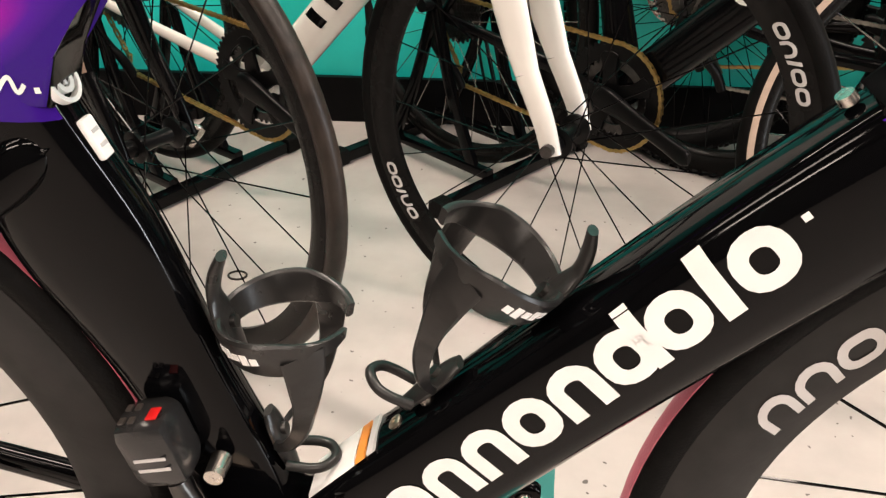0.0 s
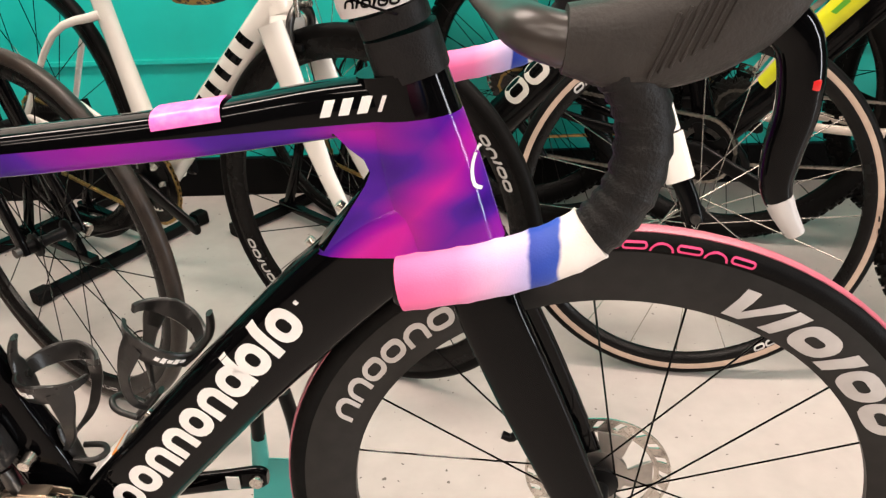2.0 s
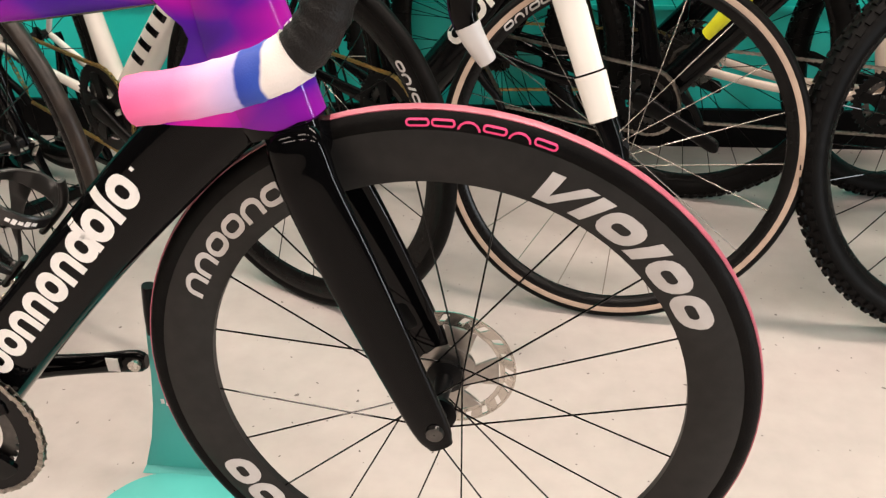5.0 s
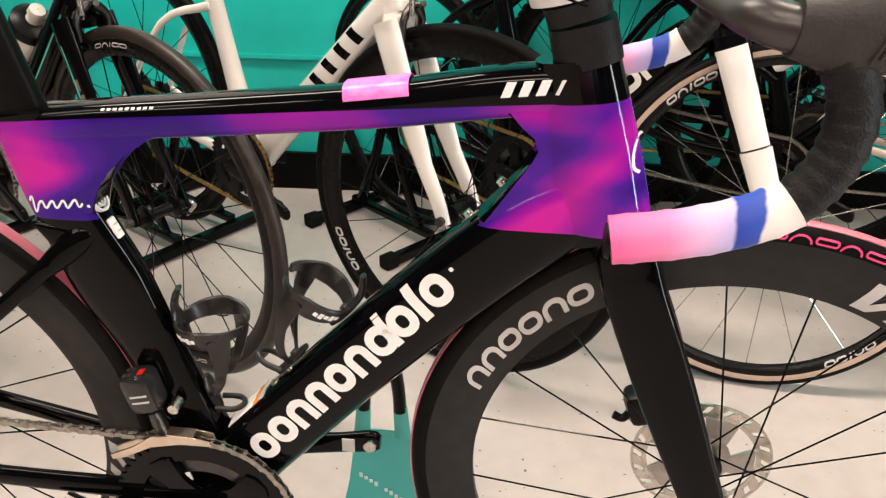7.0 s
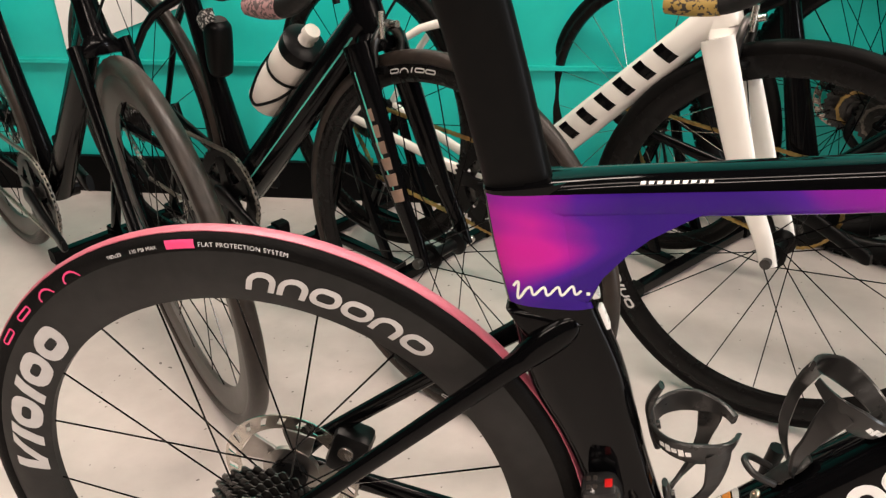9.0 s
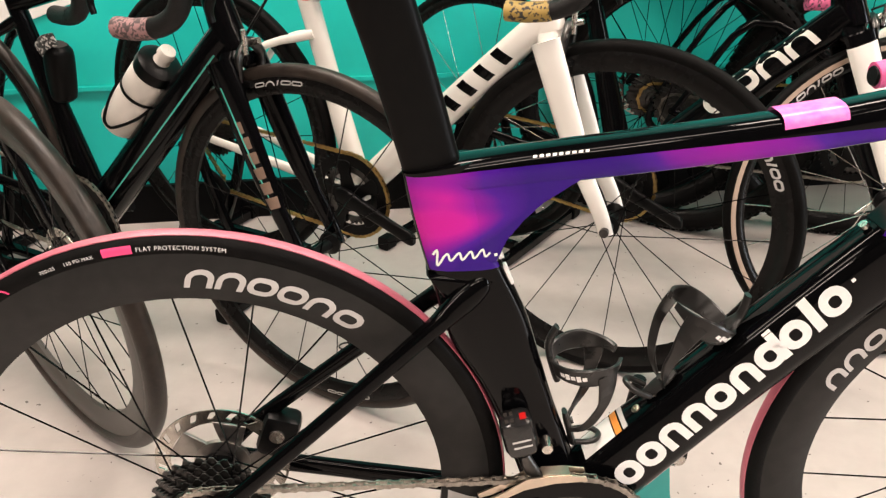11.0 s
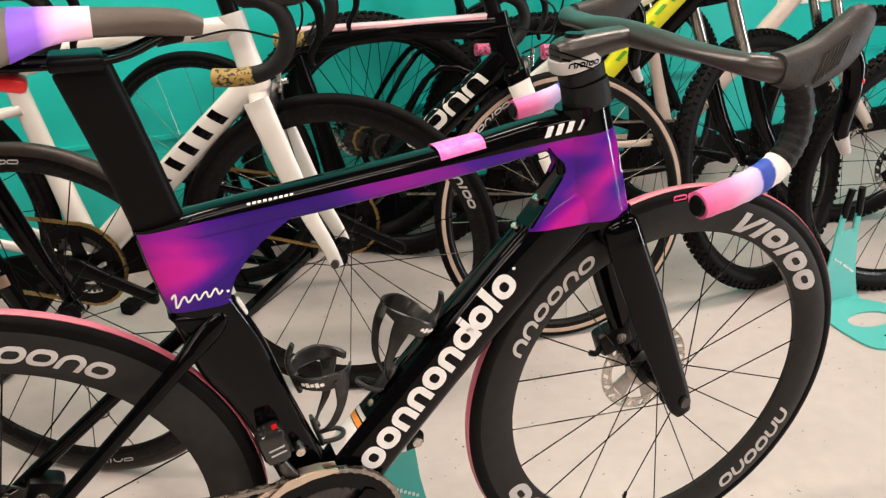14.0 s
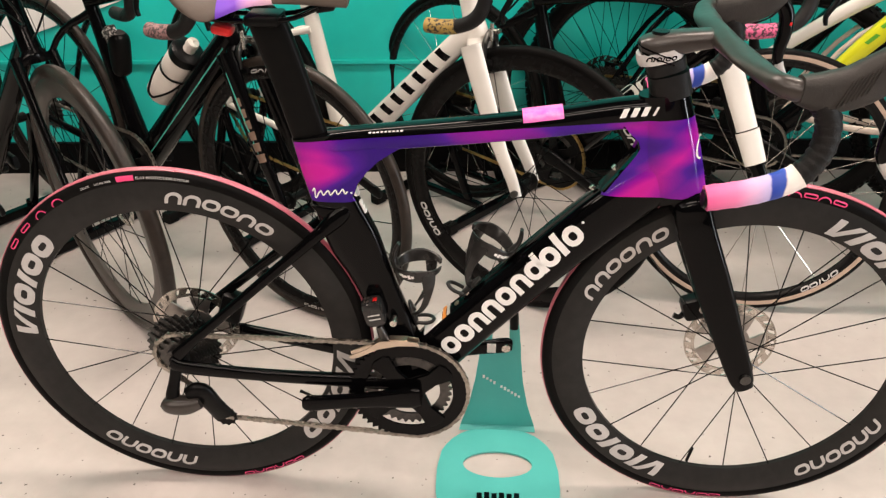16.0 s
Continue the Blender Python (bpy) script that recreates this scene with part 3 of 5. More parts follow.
def chain_run(bbx, bbz, R, hx, hz, r, jx, jz):
    """Top run, round the ring, lower run to the jockey wheel and round the cog."""
    o = [(hx + r * math.cos(radians(a)), hz + r * math.sin(radians(a))) for a in (250, 215, 180, 145, 110, 92)]
    o += [(bbx + R * math.cos(radians(a)), bbz + R * math.sin(radians(a))) for a in range(98, -90, -12)]
    o += [(jx, jz), (jx - 0.015, jz + 0.012), (jx - 0.012, jz + 0.03)]
    return o


# ---- the room ----
def wall_box(name, lo, hi, mat, label, cat="wall"):
    bm = B()
    c = [(a + b) / 2 for a, b in zip(lo, hi)]
    box(bm, c, [b - a for a, b in zip(lo, hi)])
    return solid(name, bm, mat, label, cat, kind="structure")


WALL_TURN = pose(0, 1.475, 0, 0, 0, 3.8)
wall_box("floor", (-3.2, -4.2, -0.1), (4.6, 2.2, 0.0), FLOOR, "pale painted concrete floor with dark specks and scuffs", "floor")
# Ceiling, west, east and south sides are unseen, added to shape the reflections.
wall_box("ceiling", (-3.2, -4.2, 2.8), (4.6, 2.2, 2.9), UNSEEN_DARK, "unseen ceiling, added dark to keep reflections low", "ceiling")
back = wall_box("wall_north", (-3.4, 0.0, 0.0), (4.8, 0.12, 2.8), TEAL, "teal painted wall behind the row of bikes")
back.matrix_basis = WALL_TURN
skirt = wall_box("baseboard", (-3.3, -0.018, 0.0), (4.7, -0.002, 0.115), BLACK_TRIM, "black skirting board along the teal wall", "skirting board")
skirt.matrix_basis = WALL_TURN
wall_box("wall_west", (-3.3, -4.2, 0.0), (-3.2, 1.3, 2.8), UNSEEN_DARK, "unseen side wall, added dark to keep reflections low")
wall_box("wall_east", (4.6, -4.2, 0.0), (4.7, 1.8, 2.8), UNSEEN_DARK, "unseen side wall, added dark to keep reflections low")
wall_box("wall_south", (-3.2, -4.3, 0.0), (4.6, -4.2, 2.8), UNSEEN_DARK, "unseen wall facing the bikes, added dark to keep reflections low")
ledge = wall_box("trim", (-3.2, -0.012, 0.395), (4.6, -0.002, 0.407), TEAL, "thin teal painted trim line along the wall", "trim")
ledge.matrix_basis = WALL_TURN
bm = B()
plate(bm, [(-1.17, 0.43), (-0.86, 0.535), (-0.59, 0.63), (-0.2, 0.77), (-0.2, 2.3), (-1.17, 2.3)], -0.006, -0.002)
solid("painted_panel", bm, WALL_WHITE, "white painted shape with a slanted edge on the teal wall", "wall panel", kind="structure", m=WALL_TURN)
# Bright light on the wall's right end, put in as a white shape.
bm = B()
plate(bm, [(2.75, 0.62), (3.9, 0.62), (3.9, 2.3), (2.9, 2.3)], -0.006, -0.002)
solid("painted_panel", bm, WALL_WHITE, "pale patch standing for brighter light on the teal wall", "wall panel", kind="structure", m=WALL_TURN)


# ---- the race bike in front ----
bike = thing("race_bike", "black and purple carbon race bike held by a teal stand", "bicycle")


def tube(name, stations, mat, power=2.6, n=6, seg=20, parent=None, extra=None, label="", side=(0, 1, 0)):
    bm = B()
    sweep(bm, spline(stations, n), power=power, seg=seg, side=side)
    if extra:
        extra(bm)
    return part(name, bm, mat, parent or bike, label)


top_tube = tube("top_tube", [(0.262, 0, 0.722, 0.016, 0.021), (0.34, 0, 0.730, 0.0185, 0.020), (0.45, 0, 0.741, 0.0195, 0.020), (0.60, 0, 0.758, 0.0205, 0.020), (0.72, 0, 0.777, 0.0225, 0.021), (0.80, 0, 0.786, 0.022, 0.023)], PAINT, power=3.2)
down_tube = tube("down_tube", [(0.815, 0, 0.690, 0.030, 0.0245), (0.762, 0, 0.655, 0.040, 0.0245), (0.70, 0, 0.601, 0.0415, 0.0265), (0.61, 0, 0.510, 0.0405, 0.029), (0.53, 0, 0.424, 0.041, 0.030), (0.46, 0, 0.348, 0.043, 0.032), (0.415, 0, 0.29, 0.040, 0.034)], PAINT, power=3.4)


def seat_gusset(bm):
    plate(bm, [(0.285, 0.632), (0.318, 0.634), (0.326, 0.660), (0.338, 0.684), (0.356, 0.702), (0.385, 0.7155), (0.41, 0.728), (0.40, 0.74), (0.285, 0.733)], -0.018, 0.018, bevel=0.005)


seat_tube = tube("seat_tube", [(0.262, 0, 0.735, 0.036, 0.021), (0.270, 0, 0.69, 0.036, 0.021), (0.284, 0, 0.632, 0.036, 0.020), (0.3105, 0, 0.555, 0.0425, 0.019), (0.3335, 0, 0.50, 0.0365, 0.0182), (0.352, 0, 0.45, 0.033, 0.018), (0.380, 0, 0.37, 0.033, 0.022), (0.405, 0, 0.295, 0.034, 0.032)], PAINT, power=3.0, extra=seat_gusset)


def head_web(bm):
    plate(bm, [(0.715, 0.762), (0.738, 0.756), (0.752, 0.744), (0.7575, 0.729), (0.751, 0.714), (0.70, 0.658), (0.70, 0.63), (0.80, 0.64), (0.82, 0.66), (0.80, 0.79), (0.715, 0.785)], -0.0195, 0.0195, bevel=0.006)
    for v in bm.verts:
        if abs(v.co.y) < 0.0196 and v.co.x < 0.8205 and v.index == -1:
            v.co.y *= (0.0212 + 0.006 * (v.co.x - 0.70) / 0.12) / 0.0195


head_tube = tube("head_tube", [(0.778, 0, 0.812, 0.036, 0.0255), (0.785, 0, 0.775, 0.041, 0.0265), (0.798, 0, 0.72, 0.046, 0.0280), (0.811, 0, 0.675, 0.046, 0.0290), (0.822, 0, 0.648, 0.043, 0.0290)], PAINT, power=2.1, extra=head_web, seg=28)
for s in (-1, 1):
    tube("seat_stay", [(0.311, s * 0.010, 0.616, 0.003, 0.003), (0.304, s * 0.015, 0.612, 0.011, 0.007), (0.290, s * 0.0185, 0.600, 0.0145, 0.0095), (0.270, s * 0.024, 0.583, 0.0125, 0.0095), (0.25, s * 0.030, 0.566, 0.0100, 0.0085), (0.16, s * 0.045, 0.488, 0.009, 0.0075), (0.05, s * 0.060, 0.392, 0.009, 0.0075), (0.004, s * 0.064, 0.348, 0.012, 0.006)], GLOSS, power=2.4)
    tube("chain_stay", [(0.392, s * 0.030, 0.278, 0.018, 0.010), (0.30, s * 0.040, 0.288, 0.014, 0.009), (0.15, s * 0.056, 0.306, 0.012, 0.008), (0.02, s * 0.066, 0.325, 0.013, 0.007), (-0.008, s * 0.066, 0.336, 0.012, 0.006)], GLOSS, power=2.6)
bm = B()
lathe(bm, [(0.024, -0.040), (0.024, 0.040), (0.012, 0.043), (0.012, -0.043)], n=28)
part("bottom_bracket", bm, GLOSS, bike, m=Matrix.Translation((0.400, 0, 0.272)))
# seat clamp bridge behind the seat tube where the stays meet it
bm = B()
plate(bm, [(0.248, 0.622), (0.262, 0.624), (0.315, 0.615), (0.303, 0.597), (0.282, 0.588), (0.268, 0.592)], -0.021, 0.021, bevel=0.006)
part("stay_bridge", bm, GLOSS, bike)

fork = part("fork", sweep(B(), spline([(0.832, 0, 0.655, 0.032, 0.031), (0.838, 0, 0.635, 0.031, 0.036), (0.842, 0, 0.618, 0.024, 0.0385), (0.845, 0, 0.608, 0.014, 0.036)], 5), power=2.6, seg=20), GLOSS, bike)
for s in (-1, 1):
    bm = B()
    sweep(bm, spline([(0.834, s * 0.020, 0.655, 0.018, 0.006), (0.838, s * 0.026, 0.642, 0.027, 0.014), (0.844, s * 0.031, 0.622, 0.029, 0.0125), (0.853, s * 0.036, 0.595, 0.029, 0.0105), (0.888, s * 0.043, 0.51, 0.029, 0.0085), (0.930, s * 0.049, 0.41, 0.025, 0.008), (0.962, s * 0.053, 0.335, 0.021, 0.008), (0.973, s * 0.054, 0.312, 0.014, 0.007)], 6), power=2.5, seg=18)
    part("fork_leg", bm, GLOSS, fork)
    bm = B()
    lathe(bm, [(0.001, -0.005), (0.009, -0.005), (0.010, 0.0), (0.001, 0.0)], n=18)
    part("axle_cap", bm, DARK_STEEL, fork, m=Matrix.Translation((0.967, s * 0.060, 0.336)))

seatpost = part("seatpost", sweep(B(), spline([(0.263, 0, 0.70, 0.0275, 0.0135), (0.254, 0, 0.735, 0.0275, 0.0135), (0.232, 0, 0.82, 0.0275, 0.013), (0.210, 0, 0.895, 0.028, 0.013), (0.207, 0, 0.905, 0.026, 0.012)], 5), power=2.6, seg=20), CARBON, bike, "matt black aero seatpost")


def saddle(parent):
    bm = B()
    st = spline([(0.074, 0, 0.950, 0.006, 0.018), (0.082, 0, 0.952, 0.008, 0.036), (0.104, 0, 0.953, 0.0095, 0.058), (0.135, 0, 0.951, 0.0105, 0.071), (0.160, 0, 0.949, 0.011, 0.062), (0.20, 0, 0.946, 0.012, 0.037), (0.25, 0, 0.943, 0.013, 0.023), (0.30, 0, 0.939, 0.013, 0.018), (0.325, 0, 0.933, 0.009, 0.013)], 6)

    def droop(m):
        for v in m.verts:
            v.co.z -= 6.0 * v.co.y ** 2
        return m
    droop(sweep(bm, st, power=2.6, seg=28))
    body = part("saddle", bm, SADDLE_SKIN, parent, "brown-black saddle with a purple and pink printed band")
    lo = [s for s in st if 0.152 < s[0] < 0.226]
    bm = B()
    droop(sweep(bm, [(s[0], 0, s[2], s[3] + 0.0008, s[4] + 0.0008) for s in lo], power=2.6, seg=28))
    part("printed_band", bm, SADDLE_PRINT, body)
    for s in (-1, 1):
        part("rail", rod(B(), [(0.095, s * 0.022, 0.935), (0.12, s * 0.022, 0.914), (0.17, s * 0.022, 0.909), (0.24, s * 0.021, 0.911), (0.285, s * 0.012, 0.926)], 0.0036), GLOSS, body)
    bm = B()
    box(bm, (0.205, 0, 0.909), (0.05, 0.056, 0.014), bevel=0.004)
    part("clamp", bm, PLASTIC, body)
    bm = B()
    plate(bm, [(0.285, 0.934), (0.31, 0.931), (0.305, 0.921), (0.28, 0.917)], -0.011, 0.011, bevel=0.003)
    part("nose_mount", bm, PLASTIC, body)
    tl = part("tail_light", box(B(), (0, 0, 0), (0.029, 0.030, 0.014), bevel=0.005), RED, body, "small red tail light under the saddle", Matrix.Translation((0.146, -0.012, 0.895)) @ Matrix.Rotation(radians(12), 4, "Y"))
    part("light_bracket", rod(B(), [(0.0, 0.012, 0.004), (0.004, 0.018, 0.014), (0.006, 0.030, 0.028)], 0.005), PLASTIC, tl)
    return body


saddle(bike)

# wheels of the race bike
HUB_F = Matrix.Translation((0.967, 0, 0.336)) @ Matrix.Rotation(radians(-2.8), 4, "Z")
HUB_R = Matrix.Translation((0, 0, 0.336))
fw = wheel("front_wheel", bike, HUB_F, rotor=0.08, n=20, label="deep matt black carbon rim with silver print", phase=0.3, carrier_mat=ALLOY)
rw = wheel("rear_wheel", bike, HUB_R, rotor=0.08, n=20, cassette=True, label="deep matt black carbon rim with silver print", phase=0.1, carrier_mat=ALLOY)
for w in (fw, rw):
    bm = B()
    lathe(bm, [(0.336 - 0.013 + 0.0138 * math.cos(radians(a)), 0.0138 * math.sin(radians(a))) for a in (-30, -20, -10, 0, 10, 20, 30)] + [(0.3295, 0.0055), (0.3295, -0.0055)], n=96)
    part("tread", bm, PINK_TREAD, w, "pink tyre tread")
    tyre_ob = [c for c in w.children if c.name.startswith("tyre")][0]
    if w == fw:
        metron, big = (157, -23), (72, 252)
    else:
        metron, big = (87.5, -95), (179, -1)
    for a0 in metron:
        decal("rim_print", word("narrno", 0.175, 0.0225, 0.0058, 0.25), round_hub(a0, 0.279), w, GREY_PRINT, w)
    for a0 in big:
        decal("rim_print", word("biriro", 0.215, 0.0335, 0.0118, 0.25), round_hub(a0, 0.2695), w, GREY_PRINT, w)
    for a0, run in (((95.4, 0.138), (275, 0.138)) if w == fw else ((145, 0.146), (-54.5, 0.134))):
        decal("sidewall_print", word("rrnrnr" if run < 0.14 else "r r n n", run, 0.0078, 0.0020, 0.0), round_hub(a0, 0.3205), tyre_ob, PINK, w, lift=0.0006)
    bm = B()
    rod(bm, [(0, 0, 0.256), (0, 0, 0.222)], 0.003, seg=8)
    part("valve", bm, PLASTIC, w, m=Matrix.Rotation(radians(190 if w == fw else 120), 4, "Y"))
tyre_r = [c for c in rw.children if c.name.startswith("tyre")][0]
decal("sidewall_patch", [bar_block(0.0145, 0, 0.029, 0.0085)], round_hub(100.6, 0.3245), tyre_r, PINK, rw)


def lettering(name, text, size, a0, r, target, material, parent):
    """Real words that run round a wheel, in the built-in font."""
    cu = bpy.data.curves.new(name, "FONT")
    cu.body, cu.size, cu.space_character = text, size, 1.12
    ob = bpy.data.objects.new(name, cu)
    scene.collection.objects.link(ob)
    me = bpy.data.meshes.new_from_object(ob.evaluated_get(bpy.context.evaluated_depsgraph_get()))
    bpy.data.objects.remove(ob)
    tree = BVHTree.FromPolygons([v.co for v in target.data.vertices], [p.vertices[:] for p in target.data.polygons])
    f = round_hub(a0, r)
    for v in me.vertices:
        x, z = f(v.co.x, v.co.y)
        h = tree.ray_cast(Vector((x, -1, z)), Vector((0, 1, 0)))
        v.co = (x, (h[0].y if h[0] else -0.013) - 0.0013, z)
    me.materials.clear()
    return part(name, me, material, parent)


lettering("sidewall_text", "FLAT PROTECTION SYSTEM", 0.0062, 94.8, 0.3222, tyre_r, WHITE, rw)
lettering("sidewall_text", "700x25", 0.0050, 112, 0.3222, tyre_r, WHITE, rw)
lettering("sidewall_text", "130 PSI MAX", 0.0050, 107.5, 0.3222, tyre_r, WHITE, rw)

# prints on the frame
decal("frame_print", word("rrnnrnrrir", 0.322, 0.0350, 0.0098, 0.05, tall=(8,), tail=(6,)), along(0.4755, 0.3415, 0.690, 0.5865), down_tube, WHITE, down_tube, label="white block print")
decal("frame_print", [bar_block(0, 0, 0.0042, 0.0042)], along(0.677, 0.607, 0.69, 0.62), down_tube, WHITE, down_tube)
decal("name_print", [bar_block(0.006, 0.007, 0.0085, 0.0130, 0.5), bar_block(0.021, 0.007, 0.0085, 0.0130, 0.5), bar_block(0.036, 0.007, 0.0085, 0.0130, 0.5), bar_block(0.050, 0.007, 0.0034, 0.0130, 0.5)], along(0.7165, 0.7765, 0.785, 0.7845), (top_tube, head_tube), WHITE, top_tube)


def squiggle(run, t):
    """A plain hand-drawn stroke of even width."""
    pts = spline(run, 6)
    rows = []
    for k, p in enumerate(pts):
        d = pts[min(k + 1, len(pts) - 1)] - pts[max(k - 1, 0)]
        d = d / max(1e-9, float(np.hypot(*d)))
        rows.append([(p[0] - d[1] * t * f, p[1] + d[0] * t * f) for f in (1, -1)])
    return rows, None, "grid"


MM = lambda run: [(u * 0.001, v * 0.001) for u, v in run]
WAVE = [(0.0012 * k, (0.0085 if k < 9 else 0.0038) * math.sin(0.66 * k + 0.4)) for k in range(48)]
decal("seat_print", [squiggle([(u + 0.35 * v, 0.006 + v) for u, v in WAVE], 0.0011), bar_block(0.062, 0.003, 0.003, 0.003)], along(0.254, 0.637, 0.32, 0.642), seat_tube, WHITE, seat_tube, label="white wavy stroke")
decal("model_print", [bar_block(0.004 + 0.006 * k, 0.0, 0.0038, 0.0020, 0.4) for k in range(9)], along(0.345, 0.7445, 0.41, 0.7505), top_tube, WHITE, top_tube)
bm = B()
sweep(bm, [(x, 0, z + 0.0006, 0.0212 + 0.0012, 0.0212 + 0.0002) for x, z in ((0.578, 0.7555), (0.637, 0.764))], power=3.2, seg=24, caps=False)
bmesh.ops.delete(bm, geom=[v for v in bm.verts if v.co.z < 0.088 * v.co.x + 0.7068], context="VERTS")
part("tube_sticker", bm, HOT_PINK, top_tube, "pink sticker wrapped over the top tube")
decal("sticker_print", [bar_block(0.026, 0.006, 0.020, 0.004, 0.2), bar_block(0.030, 0.0125, 0.012, 0.004, 0.2)], along(0.580, 0.7625, 0.637, 0.771), top_tube, WHITE, top_tube, lift=0.0016)
decal("head_line", [squiggle(MM(((5, 19), (0, 13), (-2, 2), (0, -9), (6, -14))), 0.0014)], along(0.836, 0.728, 0.85, 0.728), head_tube, WHITE, head_tube)
# badges on the front of the seat tube
FACE = Matrix(((-0.38, 0.92, 0, 0), (0, 0, 1, 0), (0.92, 0.38, 0, 0), (0, 0, 0, 1)))
q = B()
lathe(q, [(0.0120, -0.004), (0.0120, 0.0007), (0.0096, 0.0007), (0.0096, -0.004)], n=36)
lathe(q, [(0.0070, -0.004), (0.0070, 0.0007), (0.0042, 0.0007), (0.0042, -0.004)], n=28)
box(q, (0, -0.0015, 0), (0.006, 0.0044, 0.002))
part("badge", q, WHITE, seat_tube, "round white badge", Matrix.Translation((0.3205, -0.004, 0.6455)) @ FACE)
part("badge", box(B(), (0, -0.0015, 0), (0.023, 0.0044, 0.0105), bevel=0.0015), WHITE, seat_tube, "white name plate", Matrix.Translation((0.3318, -0.004, 0.6157)) @ FACE)
for k in (-1, 1):
    part("badge_print", box(B(), (0.004 * k, 0.0009, 0), (0.002, 0.0006, 0.006)), GREY_PRINT, seat_tube, m=Matrix.Translation((0.3318, -0.004, 0.6157)) @ FACE)
decal("badge", [bar_block(0, 0, 0.012, 0.002), bar_block(-0.006, -0.008, 0.002, 0.018)], along(0.275, 0.606, 0.29, 0.608), seat_tube, WHITE, seat_tube)
for u0, u1, mat in ((0.0, 0.045, WHITE), (0.047, 0.055, ORANGE), (0.058, 0.064, GREY_PRINT)):
    ax, az = 0.672, 0.740
    bm = B()
    p0, p1 = Vector((0.4265 + ax * u0, 0, 0.3735 + az * u0)), Vector((0.4265 + ax * u1, 0, 0.3735 + az * u1))
    sweep(bm, [(*p0, 0.0012, 0.017), (*p1, 0.0012, 0.017)], seg=8, power=6)
    part("warning_label", bm, mat, down_tube, "white and orange warning label" if mat == WHITE else "")
bm = B()
lathe(bm, [(0.0005, -0.003), (0.0045, -0.003), (0.005, 0.002), (0.0005, 0.002)], n=16)
for px, pz in ((0.500, 0.452), (0.690, 0.655), (0.720, 0.690)):
    part("frame_bolt", bm if isinstance(bm, bpy.types.Mesh) else (bm := finish(bm, "frame_bolt")), STEEL, down_tube, m=Matrix.Translation((px, 0, pz)) @ Matrix.Rotation(radians(-42), 4, "Y") @ Matrix.Rotation(radians(-90), 4, "X"))

# spacers, stem and bar
bm = B()
sweep(bm, spline([(0.789, 0, 0.806, 0.029, 0.026), (0.784, 0, 0.822, 0.0295, 0.026), (0.779, 0, 0.840, 0.029, 0.025)], 4), power=2.8, seg=24)
part("headset_spacer", bm, TAPE, bike)
bm = B()
sweep(bm, spline([(0.777, 0, 0.843, 0.028, 0.025), (0.772, 0, 0.858, 0.0285, 0.025)], 3), power=2.8, seg=24)
part("headset_spacer", bm, TAPE, bike)
stem = part("stem", sweep(B(), spline([(0.735, 0, 0.874, 0.013, 0.014), (0.748, 0, 0.876, 0.017, 0.022), (0.772, 0, 0.880, 0.018, 0.024), (0.805, 0, 0.886, 0.015, 0.022), (0.845, 0, 0.891, 0.012, 0.020)], 5), power=2.6, seg=22), BAR_GREY, bike, "grey carbon stem with silver print")
bm = B()
sweep(bm, [(0.7655, 0, 0.8585, 0.0315, 0.0265), (0.7635, 0, 0.866, 0.0325, 0.0270), (0.7615, 0, 0.8735, 0.0315, 0.0262)], power=2.5, seg=28)
for dz in (-0.0038, 0.0042):
    q = B()
    sweep(q, [(0.7635 - 0.25 * dz - 0.0003, 0, 0.866 + dz - 0.0009, 0.0327, 0.0272), (0.7635 - 0.25 * dz + 0.0003, 0, 0.866 + dz + 0.0009, 0.0327, 0.0272)], power=2.5, seg=28)
    part("collar_band", q, FRAME_BLACK, stem)
silver_ring = part("silver_ring", bm, GREY_PRINT, stem, "silver collar with dark print")
decal("collar_print", word("nirior", 0.042, 0.0065, 0.0018, 0.2), along(0.742, 0.8605, 0.80, 0.8655), silver_ring, FRAME_BLACK, stem)
bm = B()
lathe(bm, [(0.0005, -0.003), (0.012, -0.003), (0.013, 0.001), (0.0005, 0.001)], n=22)
part("top_cap", bm, PLASTIC, stem, m=Matrix.Translation((0.762, 0, 0.8955)) @ Matrix.Rotation(radians(-90), 4, "X"))
bar = part("handlebar", sweep(B(), spline([(0.905, -0.2035, 0.879, 0.013, 0.013), (0.885, -0.2025, 0.883, 0.014, 0.014), (0.869, -0.192, 0.886, 0.014, 0.0135), (0.862, -0.17, 0.887, 0.015, 0.012), (0.852, -0.11, 0.890, 0.020, 0.010), (0.845, -0.05, 0.892, 0.017, 0.014), (0.844, 0, 0.892, 0.016, 0.016), (0.845, 0.05, 0.892, 0.017, 0.014), (0.852, 0.11, 0.890, 0.020, 0.010), (0.862, 0.17, 0.887, 0.015, 0.012), (0.869, 0.192, 0.886, 0.014, 0.0135), (0.885, 0.2025, 0.883, 0.014, 0.014), (0.905, 0.2035, 0.879, 0.013, 0.013)], 6), side=(0, 0, 1), seg=18), BAR_GREY, bike, "grey carbon aero handlebar")
